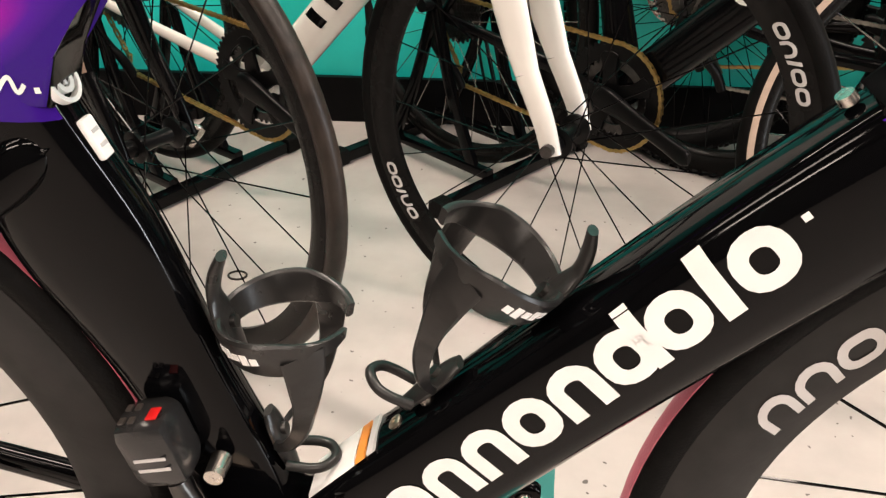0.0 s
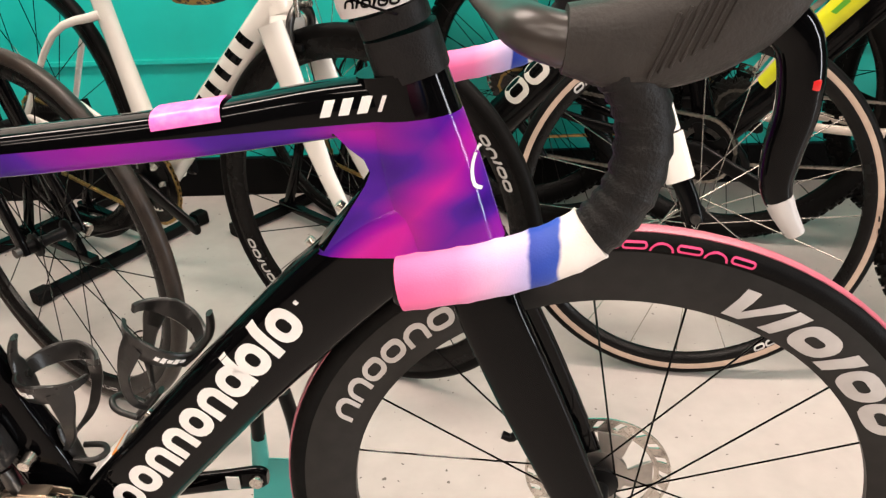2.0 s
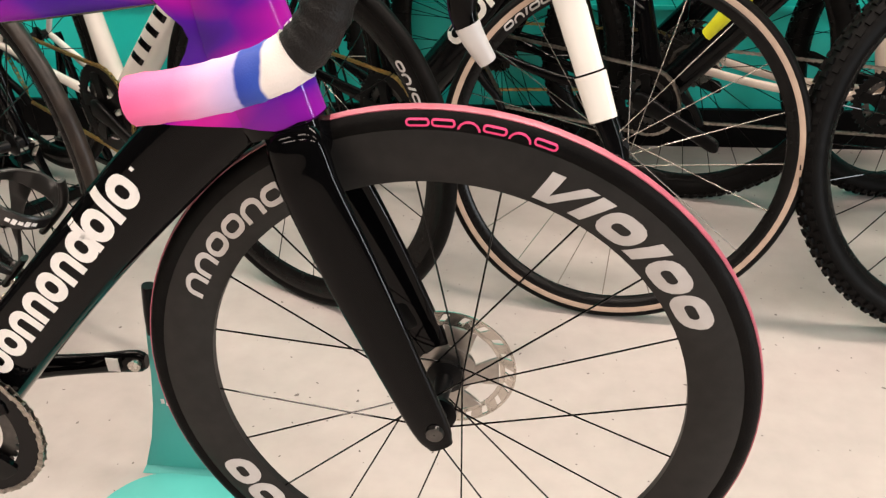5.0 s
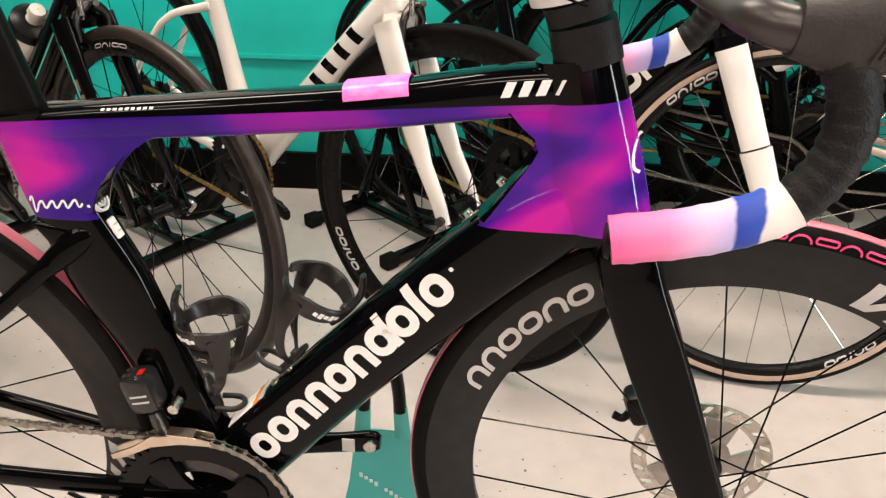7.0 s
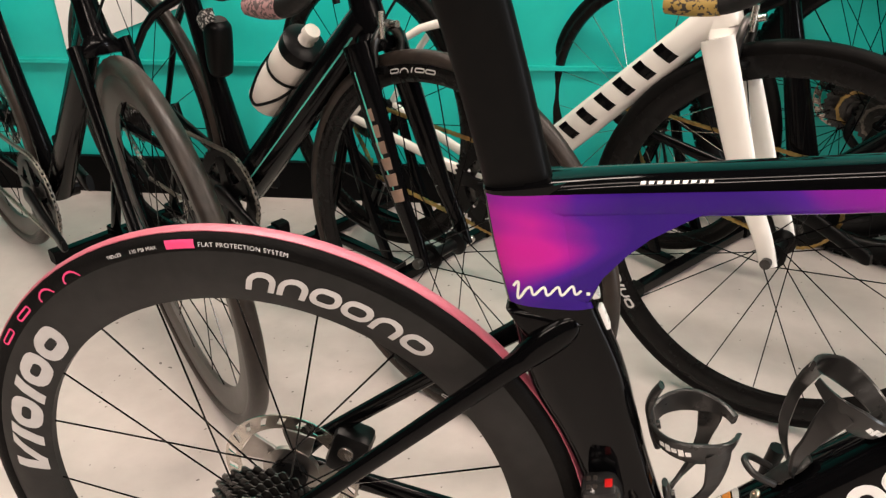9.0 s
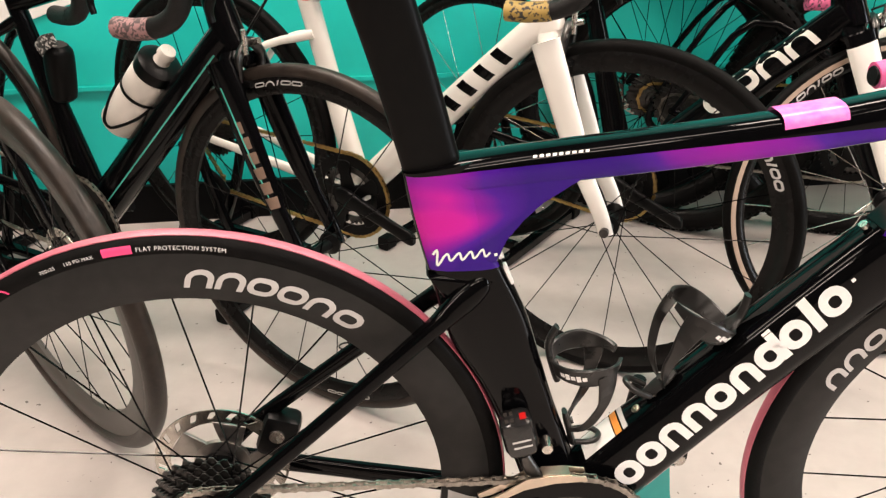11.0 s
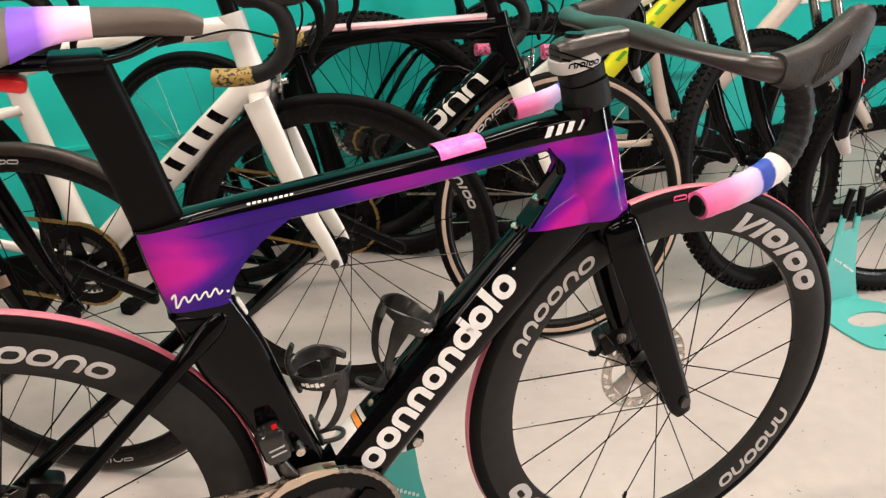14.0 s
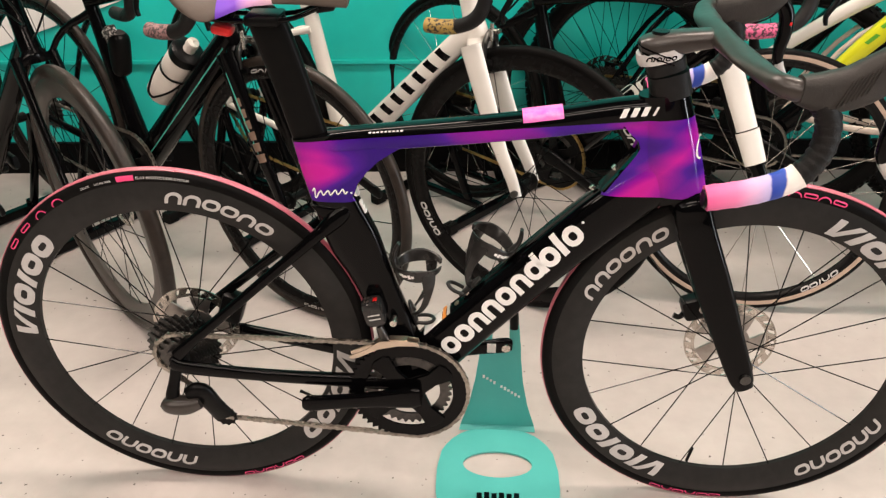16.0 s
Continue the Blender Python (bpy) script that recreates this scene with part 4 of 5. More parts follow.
for s in (-1, 1):
    Y = s * 0.203
    drop = [(0.893, Y, 0.882), (0.916, Y, 0.868), (0.9285, Y * 1.01, 0.842), (0.926, Y * 1.03, 0.810), (0.910, Y * 1.045, 0.784), (0.885, Y * 1.055, 0.768), (0.845, Y * 1.06, 0.755), (0.797, Y * 1.06, 0.746)]
    run = spline(drop, 8)
    bm = B()
    k = [i for i, p in enumerate(run) if p[0] < 0.905 and p[2] < 0.80][0]
    rib = [(*p, 0.0155 + 0.0007 * ((i % 3) - 1), 0.0155 + 0.0007 * ((i % 3) - 1)) for i, p in enumerate(run[:k + 1])]
    sweep(bm, rib, side=None, seg=16)
    part("bar_tape", bm, TAPE, bar, "black bar tape")
    bm = B()
    sweep(bm, [(*p, 0.0162 + (0.0006 if i % 4 == 0 else 0), 0.0162 + (0.0006 if i % 4 == 0 else 0)) for i, p in enumerate(run[k:])], side=None, seg=18)
    part("bar_tape_end", bm, BAR_END, bar, "pink, lilac, blue and white bar tape end")
    bm = B()
    lathe(bm, [(0.0005, -0.003), (0.011, -0.003), (0.013, 0.0), (0.0005, 0.001)], n=20)
    part("bar_plug", bm, PLASTIC, bar, m=Matrix.Translation((0.7965, Y * 1.06, 0.746)) @ Matrix.Rotation(radians(-90), 4, "Z"))
    bm = B()
    sweep(bm, spline([(0.885, Y, 0.884, 0.017, 0.016), (0.915, Y, 0.882, 0.024, 0.0175), (0.945, Y, 0.888, 0.026, 0.0180), (0.972, Y, 0.904, 0.026, 0.0175), (0.988, Y, 0.921, 0.021, 0.016), (0.997, Y, 0.936, 0.015, 0.013), (1.0, Y, 0.943, 0.007, 0.007)], 5), power=2.6, seg=20)
    hood = part("brake_hood", bm, HOOD, bar, "ribbed grey-black rubber hood")
    for q in range(7):
        x0 = 0.925 + 0.005 * q
        part("grip_rib", sweep(B(), [(x0, Y + s * 0.0176, 0.868 + 0.003 * q, 0.0009, 0.0014), (x0 + 0.012, Y + s * 0.0176, 0.900 + 0.003 * q, 0.0009, 0.0014)], seg=6), HOOD, hood)
    bm = B()
    sweep(bm, spline([(0.978, Y, 0.902, 0.013, 0.010), (1.000, Y, 0.882, 0.012, 0.010), (1.006, Y, 0.850, 0.011, 0.010), (1.003, Y, 0.822, 0.010, 0.009), (1.004, Y, 0.800, 0.008, 0.008), (1.018, Y, 0.776, 0.005, 0.006)], 5), power=2.6, seg=14)
    lever = part("brake_lever", bm, GLOSS, bar)
    bm = B()
    sweep(bm, spline([(1.0055, Y, 0.797, 0.0078, 0.0082), (1.010, Y, 0.788, 0.0070, 0.0074), (1.0185, Y, 0.775, 0.0054, 0.0064)], 4), power=2.6, seg=14)
    part("lever_tip", bm, GREY_PRINT, lever, "silver-grey lever tip")
    bm = B()
    box(bm, (1.0095, Y - 0.0085, 0.862), (0.005, 0.003, 0.006), bevel=0.001)
    part("red_mark", bm, RED, lever)


# drive train
def crank(parent, sx, y, bx=0.400, bz=0.272, length=0.172, mat=GLOSS, drop=-0.012):
    bm = B()
    sweep(bm, spline([(bx - sx * 0.022, y, bz + 0.002, 0.019, 0.008), (bx, y, bz, 0.022, 0.009), (bx + sx * 0.06, y * 1.08, bz + drop * 0.3, 0.016, 0.0075), (bx + sx * 0.13, y * 1.14, bz + drop * 0.75, 0.0145, 0.007), (bx + sx * length, y * 1.18, bz + drop, 0.016, 0.007), (bx + sx * (length + 0.012), y * 1.18, bz + drop, 0.010, 0.006)], 5), power=2.8, seg=16)
    return part("crank_arm", bm, mat, parent)


BBM = Matrix.Translation((0.400, 0, 0.272))
part("chainring", chainring_mesh(0.105, 52, -0.047, 0.74), GLOSS, bike, "large black chainring", BBM)
part("chainring", chainring_mesh(0.074, 36, -0.040, 0.74), DARK_STEEL, bike, "", BBM)
part("spider", spider_mesh(0.105, -0.047), GLOSS, bike, m=BBM)
crank(bike, -1, -0.062)
crank(bike, 1, 0.062, drop=0.018)
bm = B()
box(bm, (0.530, 0.0625, 0.291), (0.016, 0.001, 0.02))
for s, sx, zz in ((-1, -1, 0.260), (1, 1, 0.290)):
    q = B()
    lathe(q, [(0.0005, -0.009), (0.008, -0.009), (0.0085, 0.009), (0.0005, 0.009)], n=18)
    part("pedal_thread", q, STEEL, bike, m=Matrix.Translation((0.400 + sx * 0.172, s * 0.070, zz)))
part("crank_label", bm, WHITE, bike, "white sticker on the crank", Matrix.Translation((0.015, -0.0001, 0)) @ Matrix.Translation((0, -0.0014, 0)))
part("chain", chain_mesh(chain_run(0.400, 0.272, 0.105, 0.0, 0.336, 0.044, 0.062, 0.198)), CHAIN_STEEL, bike, "grey steel chain", Matrix.Translation((0, -0.046, 0)))
# rear derailleur
rd = part("rear_derailleur", sweep(B(), spline([(0.0, -0.066, 0.325, 0.010, 0.006), (-0.008, -0.070, 0.295, 0.010, 0.007), (-0.014, -0.074, 0.268, 0.012, 0.010), (-0.012, -0.076, 0.252, 0.010, 0.010)], 4), power=2.6), PLASTIC, bike)
q = B()
sweep(q, spline([(-0.030, -0.080, 0.258, 0.008, 0.011), (-0.016, -0.082, 0.254, 0.014, 0.016), (0.012, -0.082, 0.254, 0.015, 0.016), (0.036, -0.078, 0.260, 0.011, 0.013)], 5), power=3, seg=18)
part("motor_case", q, BAR_GREY, rd, "grey derailleur motor case")
q = B()
sweep(q, spline([(0.014, -0.074, 0.272, 0.013, 0.010), (0.036, -0.072, 0.276, 0.020, 0.010), (0.052, -0.066, 0.244, 0.018, 0.009), (0.066, -0.058, 0.210, 0.020, 0.007)], 5), power=2.6, seg=16)
part("cage", q, PLASTIC, rd)
for px, pz in ((0.028, 0.246), (0.064, 0.200)):
    q = B()
    o = [((0.020 + (0.002 if k % 2 else -0.002)) * math.cos(math.pi * k / 11), (0.020 + (0.002 if k % 2 else -0.002)) * math.sin(math.pi * k / 11)) for k in range(22)]
    plate(q, o, -0.0015, 0.0015)
    part("jockey_wheel", q, PLASTIC, rd, m=Matrix.Translation((px, -0.048, pz)))
MOTOR_GREY = surface("motor_case", (0.012, 0.0118, 0.012), (0.02, 0.0195, 0.0195), rough=0.2, scale=40)
# front derailleur with its motor
fd = part("front_derailleur", box(B(), (0, 0, 0), (0.036, 0.034, 0.050), bevel=0.010), MOTOR_GREY, bike, "grey front derailleur motor with a red button", Matrix.Translation((0.344, -0.034, 0.433)) @ Matrix.Rotation(radians(-14), 4, "Y"))
part("button", box(B(), (0.009, -0.004, 0.0253), (0.007, 0.010, 0.0012), bevel=0.0006), RED, fd)
for k, (dx, dy) in enumerate(((-0.009, -0.008), (-0.003, -0.008), (-0.009, 0.003), (-0.003, 0.003))):
    part("button", box(B(), (dx, dy, 0.0255), (0.0035, 0.005, 0.0012)), BAR_GREY, fd)
for dz in (-0.006, 0.002):
    part("case_print", box(B(), (0.002, -0.0172, dz), (0.020, 0.0006, 0.0022)), GREY_PRINT, fd)
q = B()
sweep(q, spline([(0.352, -0.035, 0.402, 0.006, 0.008), (0.358, -0.040, 0.388, 0.008, 0.006), (0.366, -0.046, 0.380, 0.007, 0.004)], 4), power=2.6)
part("linkage", q, DARK_STEEL, bike)
q = B()
plate(q, [(0.300, 0.352), (0.330, 0.366), (0.352, 0.384), (0.392, 0.388), (0.418, 0.384), (0.420, 0.377), (0.384, 0.377), (0.350, 0.369), (0.318, 0.350), (0.302, 0.345)], -0.0545, -0.0525, bevel=0.0006)
plate(q, [(0.300, 0.352), (0.330, 0.366), (0.352, 0.384), (0.392, 0.388), (0.418, 0.384), (0.420, 0.377), (0.384, 0.377), (0.350, 0.369), (0.318, 0.350), (0.302, 0.345)], -0.0405, -0.0385, bevel=0.0006)
box(q, (0.385, -0.0465, 0.3865), (0.03, 0.014, 0.003))
part("derailleur_cage", q, BRASS_ALLOY, bike, "polished metal derailleur cage")
q = B()
lathe(q, [(0.0005, -0.010), (0.006, -0.010), (0.007, 0.006), (0.0005, 0.006)], n=16)
part("clamp_bolt", q, STEEL, bike, m=Matrix.Translation((0.376, -0.030, 0.412)))
# disc callipers
for (cx, cz, ang) in ((0.905, 0.405, 20), (0.070, 0.372, 70)):
    cal = part("brake_calliper", box(B(), (0, 0, 0), (0.060, 0.033, 0.044), bevel=0.009), PLASTIC, bike, "", Matrix.Translation((cx, 0.055, cz)) @ Matrix.Rotation(radians(-ang), 4, "Y"))
    q = B()
    lathe(q, [(0.0005, -0.003), (0.009, -0.003), (0.010, 0.002), (0.0005, 0.002)], n=18)
    part("piston_cap", q, STEEL, cal, m=Matrix.Translation((0.006, -0.016, 0.002)))
    part("calliper_arm", rod(B(), [(-0.022, -0.004, 0.0), (-0.036, -0.006, -0.010), (-0.046, -0.004, -0.004)], 0.005), PLASTIC, cal)


# bottle cages
q = B()
lathe(q, [(0.0052, -0.004), (0.0052, 0.0012), (0.0040, 0.0020), (0.0022, 0.0020), (0.0022, 0.0006), (0.0005, 0.0006)], n=24, closed=False)
part("bolt", q, BRASS_ALLOY, down_tube, "brassy bolt head", Matrix.Translation((0.4815, -0.002, 0.4325)) @ Matrix(((0.672, -0.74, 0, 0), (0, 0, -1, 0), (0.74, 0.672, 0, 0), (0, 0, 0, 1))))


def bottle_cage(base, along_dir, out_dir):
    """A carbon cage: upper fixing with a tab, split hoop, two straps down to the lower fixing and a foot loop."""
    a, o = Vector((along_dir[0], 0, along_dir[1])), Vector((out_dir[0], 0, out_dir[1]))
    b = Vector((base[0], 0, base[1]))
    P = lambda u, v, y: b + a * u + o * v + Vector((0, y, 0))

    def ribbon(q, run):
        """A flat band through (point, half width vector, half thickness vector)."""
        rings = [[q.verts.new(c + w * cu + t * cv) for cu, cv in ((1, 0.3), (0.85, 1), (-0.85, 1), (-1, 0.3), (-1, -0.3), (-0.85, -1), (0.85, -1), (1, -0.3))] for c, w, t in run]
        for r0, r1 in zip(rings, rings[1:]):
            for k in range(8):
                q.faces.new((r0[k], r0[(k + 1) % 8], r1[(k + 1) % 8], r1[k]))
        q.faces.new(rings[0]), q.faces.new(rings[-1][::-1])
        return q
    holder = part("bottle_cage", sweep(B(), spline([(*P(0.082, 0.006, 0), 0.004, 0.006), (*P(0.098, 0.005, 0), 0.004, 0.012), (*P(0.114, 0.005, 0), 0.004, 0.012), (*P(0.128, 0.006, 0), 0.004, 0.007), (*P(0.140, 0.012, 0), 0.004, 0.0065), (*P(0.150, 0.020, 0), 0.003, 0.006)], 4), seg=14), CAGE_CARBON, bike, "black carbon bottle cage")
    q = B()
    run = []
    for k in range(33):
        t = radians(-163 + 326 * k / 32)
        f = (1 - math.cos(t)) / 2
        w = 0.0085 + 0.0035 * math.sin(min(math.pi, f * math.pi)) if f < 0.6 else 0.0035 + 0.0085 * (1 - f) / 0.4 * 1.0
        rad = -o * math.cos(t) + Vector((0, math.sin(t), 0))
        run.append((P(0.108 - 0.014 * f, 0.041, 0) + rad * 0.0365, a * w + rad * 0.002 * f, rad * 0.0022))
    part("hoop", ribbon(q, run), CAGE_CARBON, holder)
    for s in (-1, 1):
        q = B()
        run = []
        keys = [(0.098, 118, 0.0365, 0.013), (0.080, 112, 0.0355, 0.011), (0.060, 100, 0.033, 0.0075), (0.040, 78, 0.027, 0.0065), (0.024, 45, 0.030, 0.006), (0.016, 16, 0.036, 0.005)]
        for u, t, r, w in spline(keys, 4):
            t = radians(t)
            rad = -o * math.cos(t) + Vector((0, s * math.sin(t), 0))
            tan = o * math.sin(t) + Vector((0, s * math.cos(t), 0))
            run.append((P(u, 0.041, 0) + rad * r, tan * w, (rad * 0.9 + a * 0.3).normalized() * 0.0022))
        part("strap", ribbon(q, run), CAGE_CARBON, holder)
    part("lower_fixing", sweep(B(), spline([(*P(-0.012, 0.005, 0), 0.004, 0.006), (*P(0.005, 0.005, 0), 0.004, 0.010), (*P(0.025, 0.005, 0), 0.004, 0.010), (*P(0.036, 0.005, 0), 0.003, 0.006)], 4), seg=14), CAGE_CARBON, holder)
    part("foot", rod(B(), [P(-0.002, 0.007, -0.011), P(-0.006, 0.022, -0.012), P(-0.008, 0.031, -0.009), P(-0.009, 0.036, 0.0), P(-0.008, 0.031, 0.009), P(-0.006, 0.022, 0.012), P(-0.002, 0.007, 0.011)], 0.0034), CAGE_CARBON, holder)
    for uu in (0.020, 0.106):
        part("cage_bolt", rod(B(), [P(uu, 0.006, 0), P(uu, 0.012, 0)], 0.0042), DARK_STEEL, holder)
    for k in range(5):
        t = radians(42 + 9 * k)
        f = (1 - math.cos(t)) / 2
        rad = -o * math.cos(t) - Vector((0, math.sin(t), 0))
        m = Matrix((rad.cross(a), rad, a)).transposed().to_4x4()
        m.translation = P(0.108 - 0.014 * f, 0.041, 0) + rad * 0.0388
        part("print_block", box(B(), (0, 0, 0), (0.0046, 0.0006, 0.007 if k % 2 else 0.0045)), WHITE, holder, m=m)
    return holder


bottle_cage((0.4051, 0.3962), (-0.262, 0.965), (0.965, 0.262))
bottle_cage((0.499, 0.4530), (0.672, 0.740), (-0.740, 0.672))


# ---- the row of bikes along the wall ----
ROW = "bikes parked along the wall"
WHITE_AT, DARK_AT, BLACK_AT = (0.6235, 0.6545), (0.0735, 0.579), (1.206, 0.687)


def place(front, yaw, wb, rise=0.0, R=0.336):
    """From the rear axle's foot; rise lifts the rear wheel, turning the bike about its front axle."""
    a = radians(yaw)
    if rise:
        hub = Vector((wb, 0, R))
        return place(front, yaw, wb) @ Matrix.Translation(hub) @ Matrix.Rotation(rise / wb, 4, "Y") @ Matrix.Translation(-hub)
    return Matrix.Translation((front[0] - wb * math.cos(a), front[1] - wb * math.sin(a), 0)) @ Matrix.Rotation(a, 4, "Z")


def parked_bike(name, label, front, yaw, steer=0.0, wb=0.985, R=0.336, tyre=0.026, depth=0.04, n=20, frame_mat=FRAME_BLACK, fork_mat=None, fork_tip=None, bar="drop", tape=TAPE, tape_end=None, slim=1.0,
                chain_mat=CHAIN_STEEL, rim_mat=RIM_DARK, tyre_mat=RUBBER, knob=False, wall=None, spoke_mat=GLOSS, rotor=0.0, top_mat=None, stay_mat=None, head_z=0.0, saddle_z=0.95, brake=True, stand=True, lift=0.0, stripe=None, category="bicycle", post_mat=None, blade=1.0, reach=0.34, seat_r=0.017, stay_drop=0.06, rear_wall=True, seat_len=0.42, rise=0.0):
    """A parked bicycle facing +x, built from its rear axle's foot; the steered parts turn about the head tube."""
    ob = thing(name, label, category, place(front, yaw, wb, rise, R), ROW)
    fork_mat = fork_mat or frame_mat
    top_mat, stay_mat = top_mat or frame_mat, stay_mat or frame_mat
    mtb = bar == "flat"
    bb = Vector((0.410 if not mtb else 0.435, 0, R - 0.066 if not mtb else R - 0.04))
    u = Vector((-math.cos(radians(72.5 if not mtb else 69)), 0, math.sin(radians(72.5 if not mtb else 69))))
    hub = Vector((wb, 0, R))
    crown = hub + u * (0.372 if not mtb else 0.50) - Vector((u.z, 0, -u.x)) * 0.046
    htop = crown + u * ((0.125 if not mtb else 0.11) + head_z)
    st = Vector((-math.cos(radians(73.5)), 0, math.sin(radians(73.5))))
    stop = bb + st * (0.47 if not mtb else seat_len)
    S = Matrix.Translation(crown) @ Matrix.Rotation(radians(steer), 4, u) @ Matrix.Translation(-crown)
    k = slim

    def tb(nm, pts, mat, power=2.3, m=None, parent=ob, lab=""):
        return part(nm, sweep(B(), spline([(*p[0], p[1], p[2]) for p in pts], 4), power=power, seg=14), mat, parent, lab, m)
    # frame
    lo, hi = crown + u * 0.025, htop - u * 0.028
    dtm = (lo + bb) / 2
    dt = tb("down_tube", [(lo, 0.022 * k, 0.020 * k), (dtm, 0.027 * k, 0.022 * k), (bb, 0.028 * k, 0.026 * k)], frame_mat, 2.8)
    tt = tb("top_tube", [(hi, 0.021 * k, 0.018 * k), ((hi + stop) / 2, 0.016 * k, 0.017 * k), (stop - st * (0.012 + seat_r), seat_r * 0.82 * k, 0.015 * k)], top_mat, 2.6)
    tb("seat_tube", [(stop, seat_r, 0.016), ((stop + bb) / 2, max(seat_r * 0.95, 0.018 * k), 0.015 * k), (bb, 0.024 * k, 0.022 * k)], frame_mat)
    tb("head_tube", [(crown + u * 0.002, 0.026 * k, 0.024), ((crown + htop) / 2, 0.021 * k, 0.020), (htop, 0.022 * k, 0.021)], frame_mat)
    for s in (-1, 1):
        tb("chain_stay", [(bb + Vector((-0.02, s * 0.022, 0)), 0.013 * k, 0.009), (Vector((0.2, s * 0.042, R - 0.035)), 0.010 * k, 0.008), (Vector((0, s * 0.064, R)), 0.010, 0.006)], stay_mat)
        tb("seat_stay", [(stop - st * stay_drop + Vector((0, s * 0.012, 0)), 0.009 * k, 0.008), (Vector((0.16, s * 0.040, R + 0.27 - stay_drop * 0.5)), 0.007 * k, 0.007), (Vector((0, s * 0.064, R)), 0.008, 0.006)], stay_mat)
    q = B()
    lathe(q, [(0.023, -0.038), (0.023, 0.038), (0.01, 0.04), (0.01, -0.04)], n=22)
    part("bottom_bracket", q, frame_mat, ob, m=Matrix.Translation(bb))
    # fork
    fk = tb("fork", [(crown + u * 0.004, 0.024, 0.022), (crown - u * 0.015, 0.024, 0.034), (crown - u * 0.03, 0.016, 0.046 if not mtb else 0.06)], fork_mat, 2.6, S)
    half = 0.054 if not mtb else 0.062
    fwd = Vector((u.z, 0, -u.x))
    for s in (-1, 1):
        Yv = Vector((0, s * half, 0))
        top = crown - u * 0.01 + Yv * 0.75
        if mtb:
            tb("fork_leg", [(crown + u * 0.0 + Yv, 0.016, 0.016), (crown - u * 0.14 + Yv, 0.016, 0.016), (crown - u * 0.20 + Yv, 0.0165, 0.0165)], STEEL if fork_tip is None else fork_mat, 2.0, None, fk)
            tb("fork_lower", [(crown - u * 0.19 + Yv, 0.021, 0.021), (crown - u * 0.35 + Yv, 0.021, 0.020), (hub + Yv + u * 0.02 - fwd * 0.005, 0.016, 0.012), (hub + Yv - u * 0.01, 0.012, 0.008)], fork_mat, 2.2, None, fk)
        else:
            mid = (top + hub + Yv) / 2 - fwd * 0.006
            q3 = top.lerp(hub + Yv, 0.72) - fwd * 0.006
            tb("fork_leg", [(top, 0.022 * blade, 0.012), (mid, 0.019 * blade, 0.009), (q3, 0.014 * blade, 0.008)], fork_mat, 2.4, None, fk)
            tb("fork_tip", [(q3, 0.0142 * blade, 0.0082), (top.lerp(hub + Yv, 0.9), 0.0125 * blade, 0.0078), (hub + Yv - u * 0.010, 0.0115 * blade, 0.0068)], fork_tip or fork_mat, 2.4, None, fk)
        if stripe and s < 0:
            for i, (c0, c1, mt) in enumerate(stripe):
                A, C = top.lerp(hub + Yv, c0), top.lerp(hub + Yv, c1)
                tb("fork_print", [(A - fwd * 0.004 + Vector((0, s * (0.001 if mt == BRONZE else 0.0035), 0)), 0.0195 * blade * (0.62 if mt == BRONZE else 1.08), 0.0098 if mt == BRONZE else 0.0120), (C - fwd * 0.004 + Vector((0, s * (0.001 if mt == BRONZE else 0.0025), 0)), 0.0168 * blade * (0.62 if mt == BRONZE else 1.12), 0.0094 if mt == BRONZE else 0.0112)], mt, 2.4, None, fk)
    wheel("front_wheel", ob, S @ Matrix.Translation(hub), R=R, tyre=tyre, depth=depth, n=n, rim_mat=rim_mat, tyre_mat=tyre_mat, knob=knob, wall=wall, spoke_mat=spoke_mat, rotor=rotor, phase=0.2, rim_w=0.024 if not mtb else 0.03)
    wheel("rear_wheel", ob, Matrix.Translation((0, 0, R)), R=R, tyre=tyre, depth=depth, n=n, rim_mat=rim_mat, tyre_mat=tyre_mat, knob=knob, wall=wall if rear_wall else None, spoke_mat=spoke_mat, rotor=rotor, cassette=True, phase=0.4, rim_w=0.024 if not mtb else 0.03)
    # drive train
    RR = 0.100 if not mtb else 0.075
    Mb = Matrix.Translation(bb)
    part("chainring", cached(("ring", RR), lambda: chainring_mesh(RR, 50 if not mtb else 36, -0.046, 0.72, 5)), PLASTIC, ob, m=Mb)
    part("chainring", cached(("ring2", RR), lambda: chainring_mesh(RR * 0.7, 34 if not mtb else 26, -0.039, 0.75, 5)), DARK_STEEL, ob, m=Mb)
    part("spider", cached(("spider", RR), lambda: spider_mesh(RR, -0.046, 5)), PLASTIC, ob, m=Mb)
    crank(ob, 1, -0.062, bb.x, bb.z, 0.170, PLASTIC, -0.05)
    crank(ob, -1, 0.062, bb.x, bb.z, 0.170, PLASTIC, 0.05)
    part("chain", cached(("chain", RR, R, bb.x, chain_mat.name), lambda: chain_mesh(chain_run(bb.x, bb.z, RR, 0.0, R, 0.04, 0.05, R - 0.14))), chain_mat, ob, m=Matrix.Translation((0, -0.045, 0)))
    part("rear_derailleur", rod(B(), [(0.0, -0.066, R - 0.01), (-0.012, -0.075, R - 0.05), (0.015, -0.072, R - 0.085), (0.035, -0.06, R - 0.11), (0.05, -0.05, R - 0.145)], 0.010), PLASTIC, ob)
    # seat
    ptop = stop + st * max(0.06, (saddle_z - stop.z) / st.z - 0.04)
    tb("seatpost", [(stop - st * 0.03, 0.0137, 0.0137), ((stop + ptop) / 2, 0.0135, 0.0135), (ptop, 0.0135, 0.0135)], post_mat or CARBON)
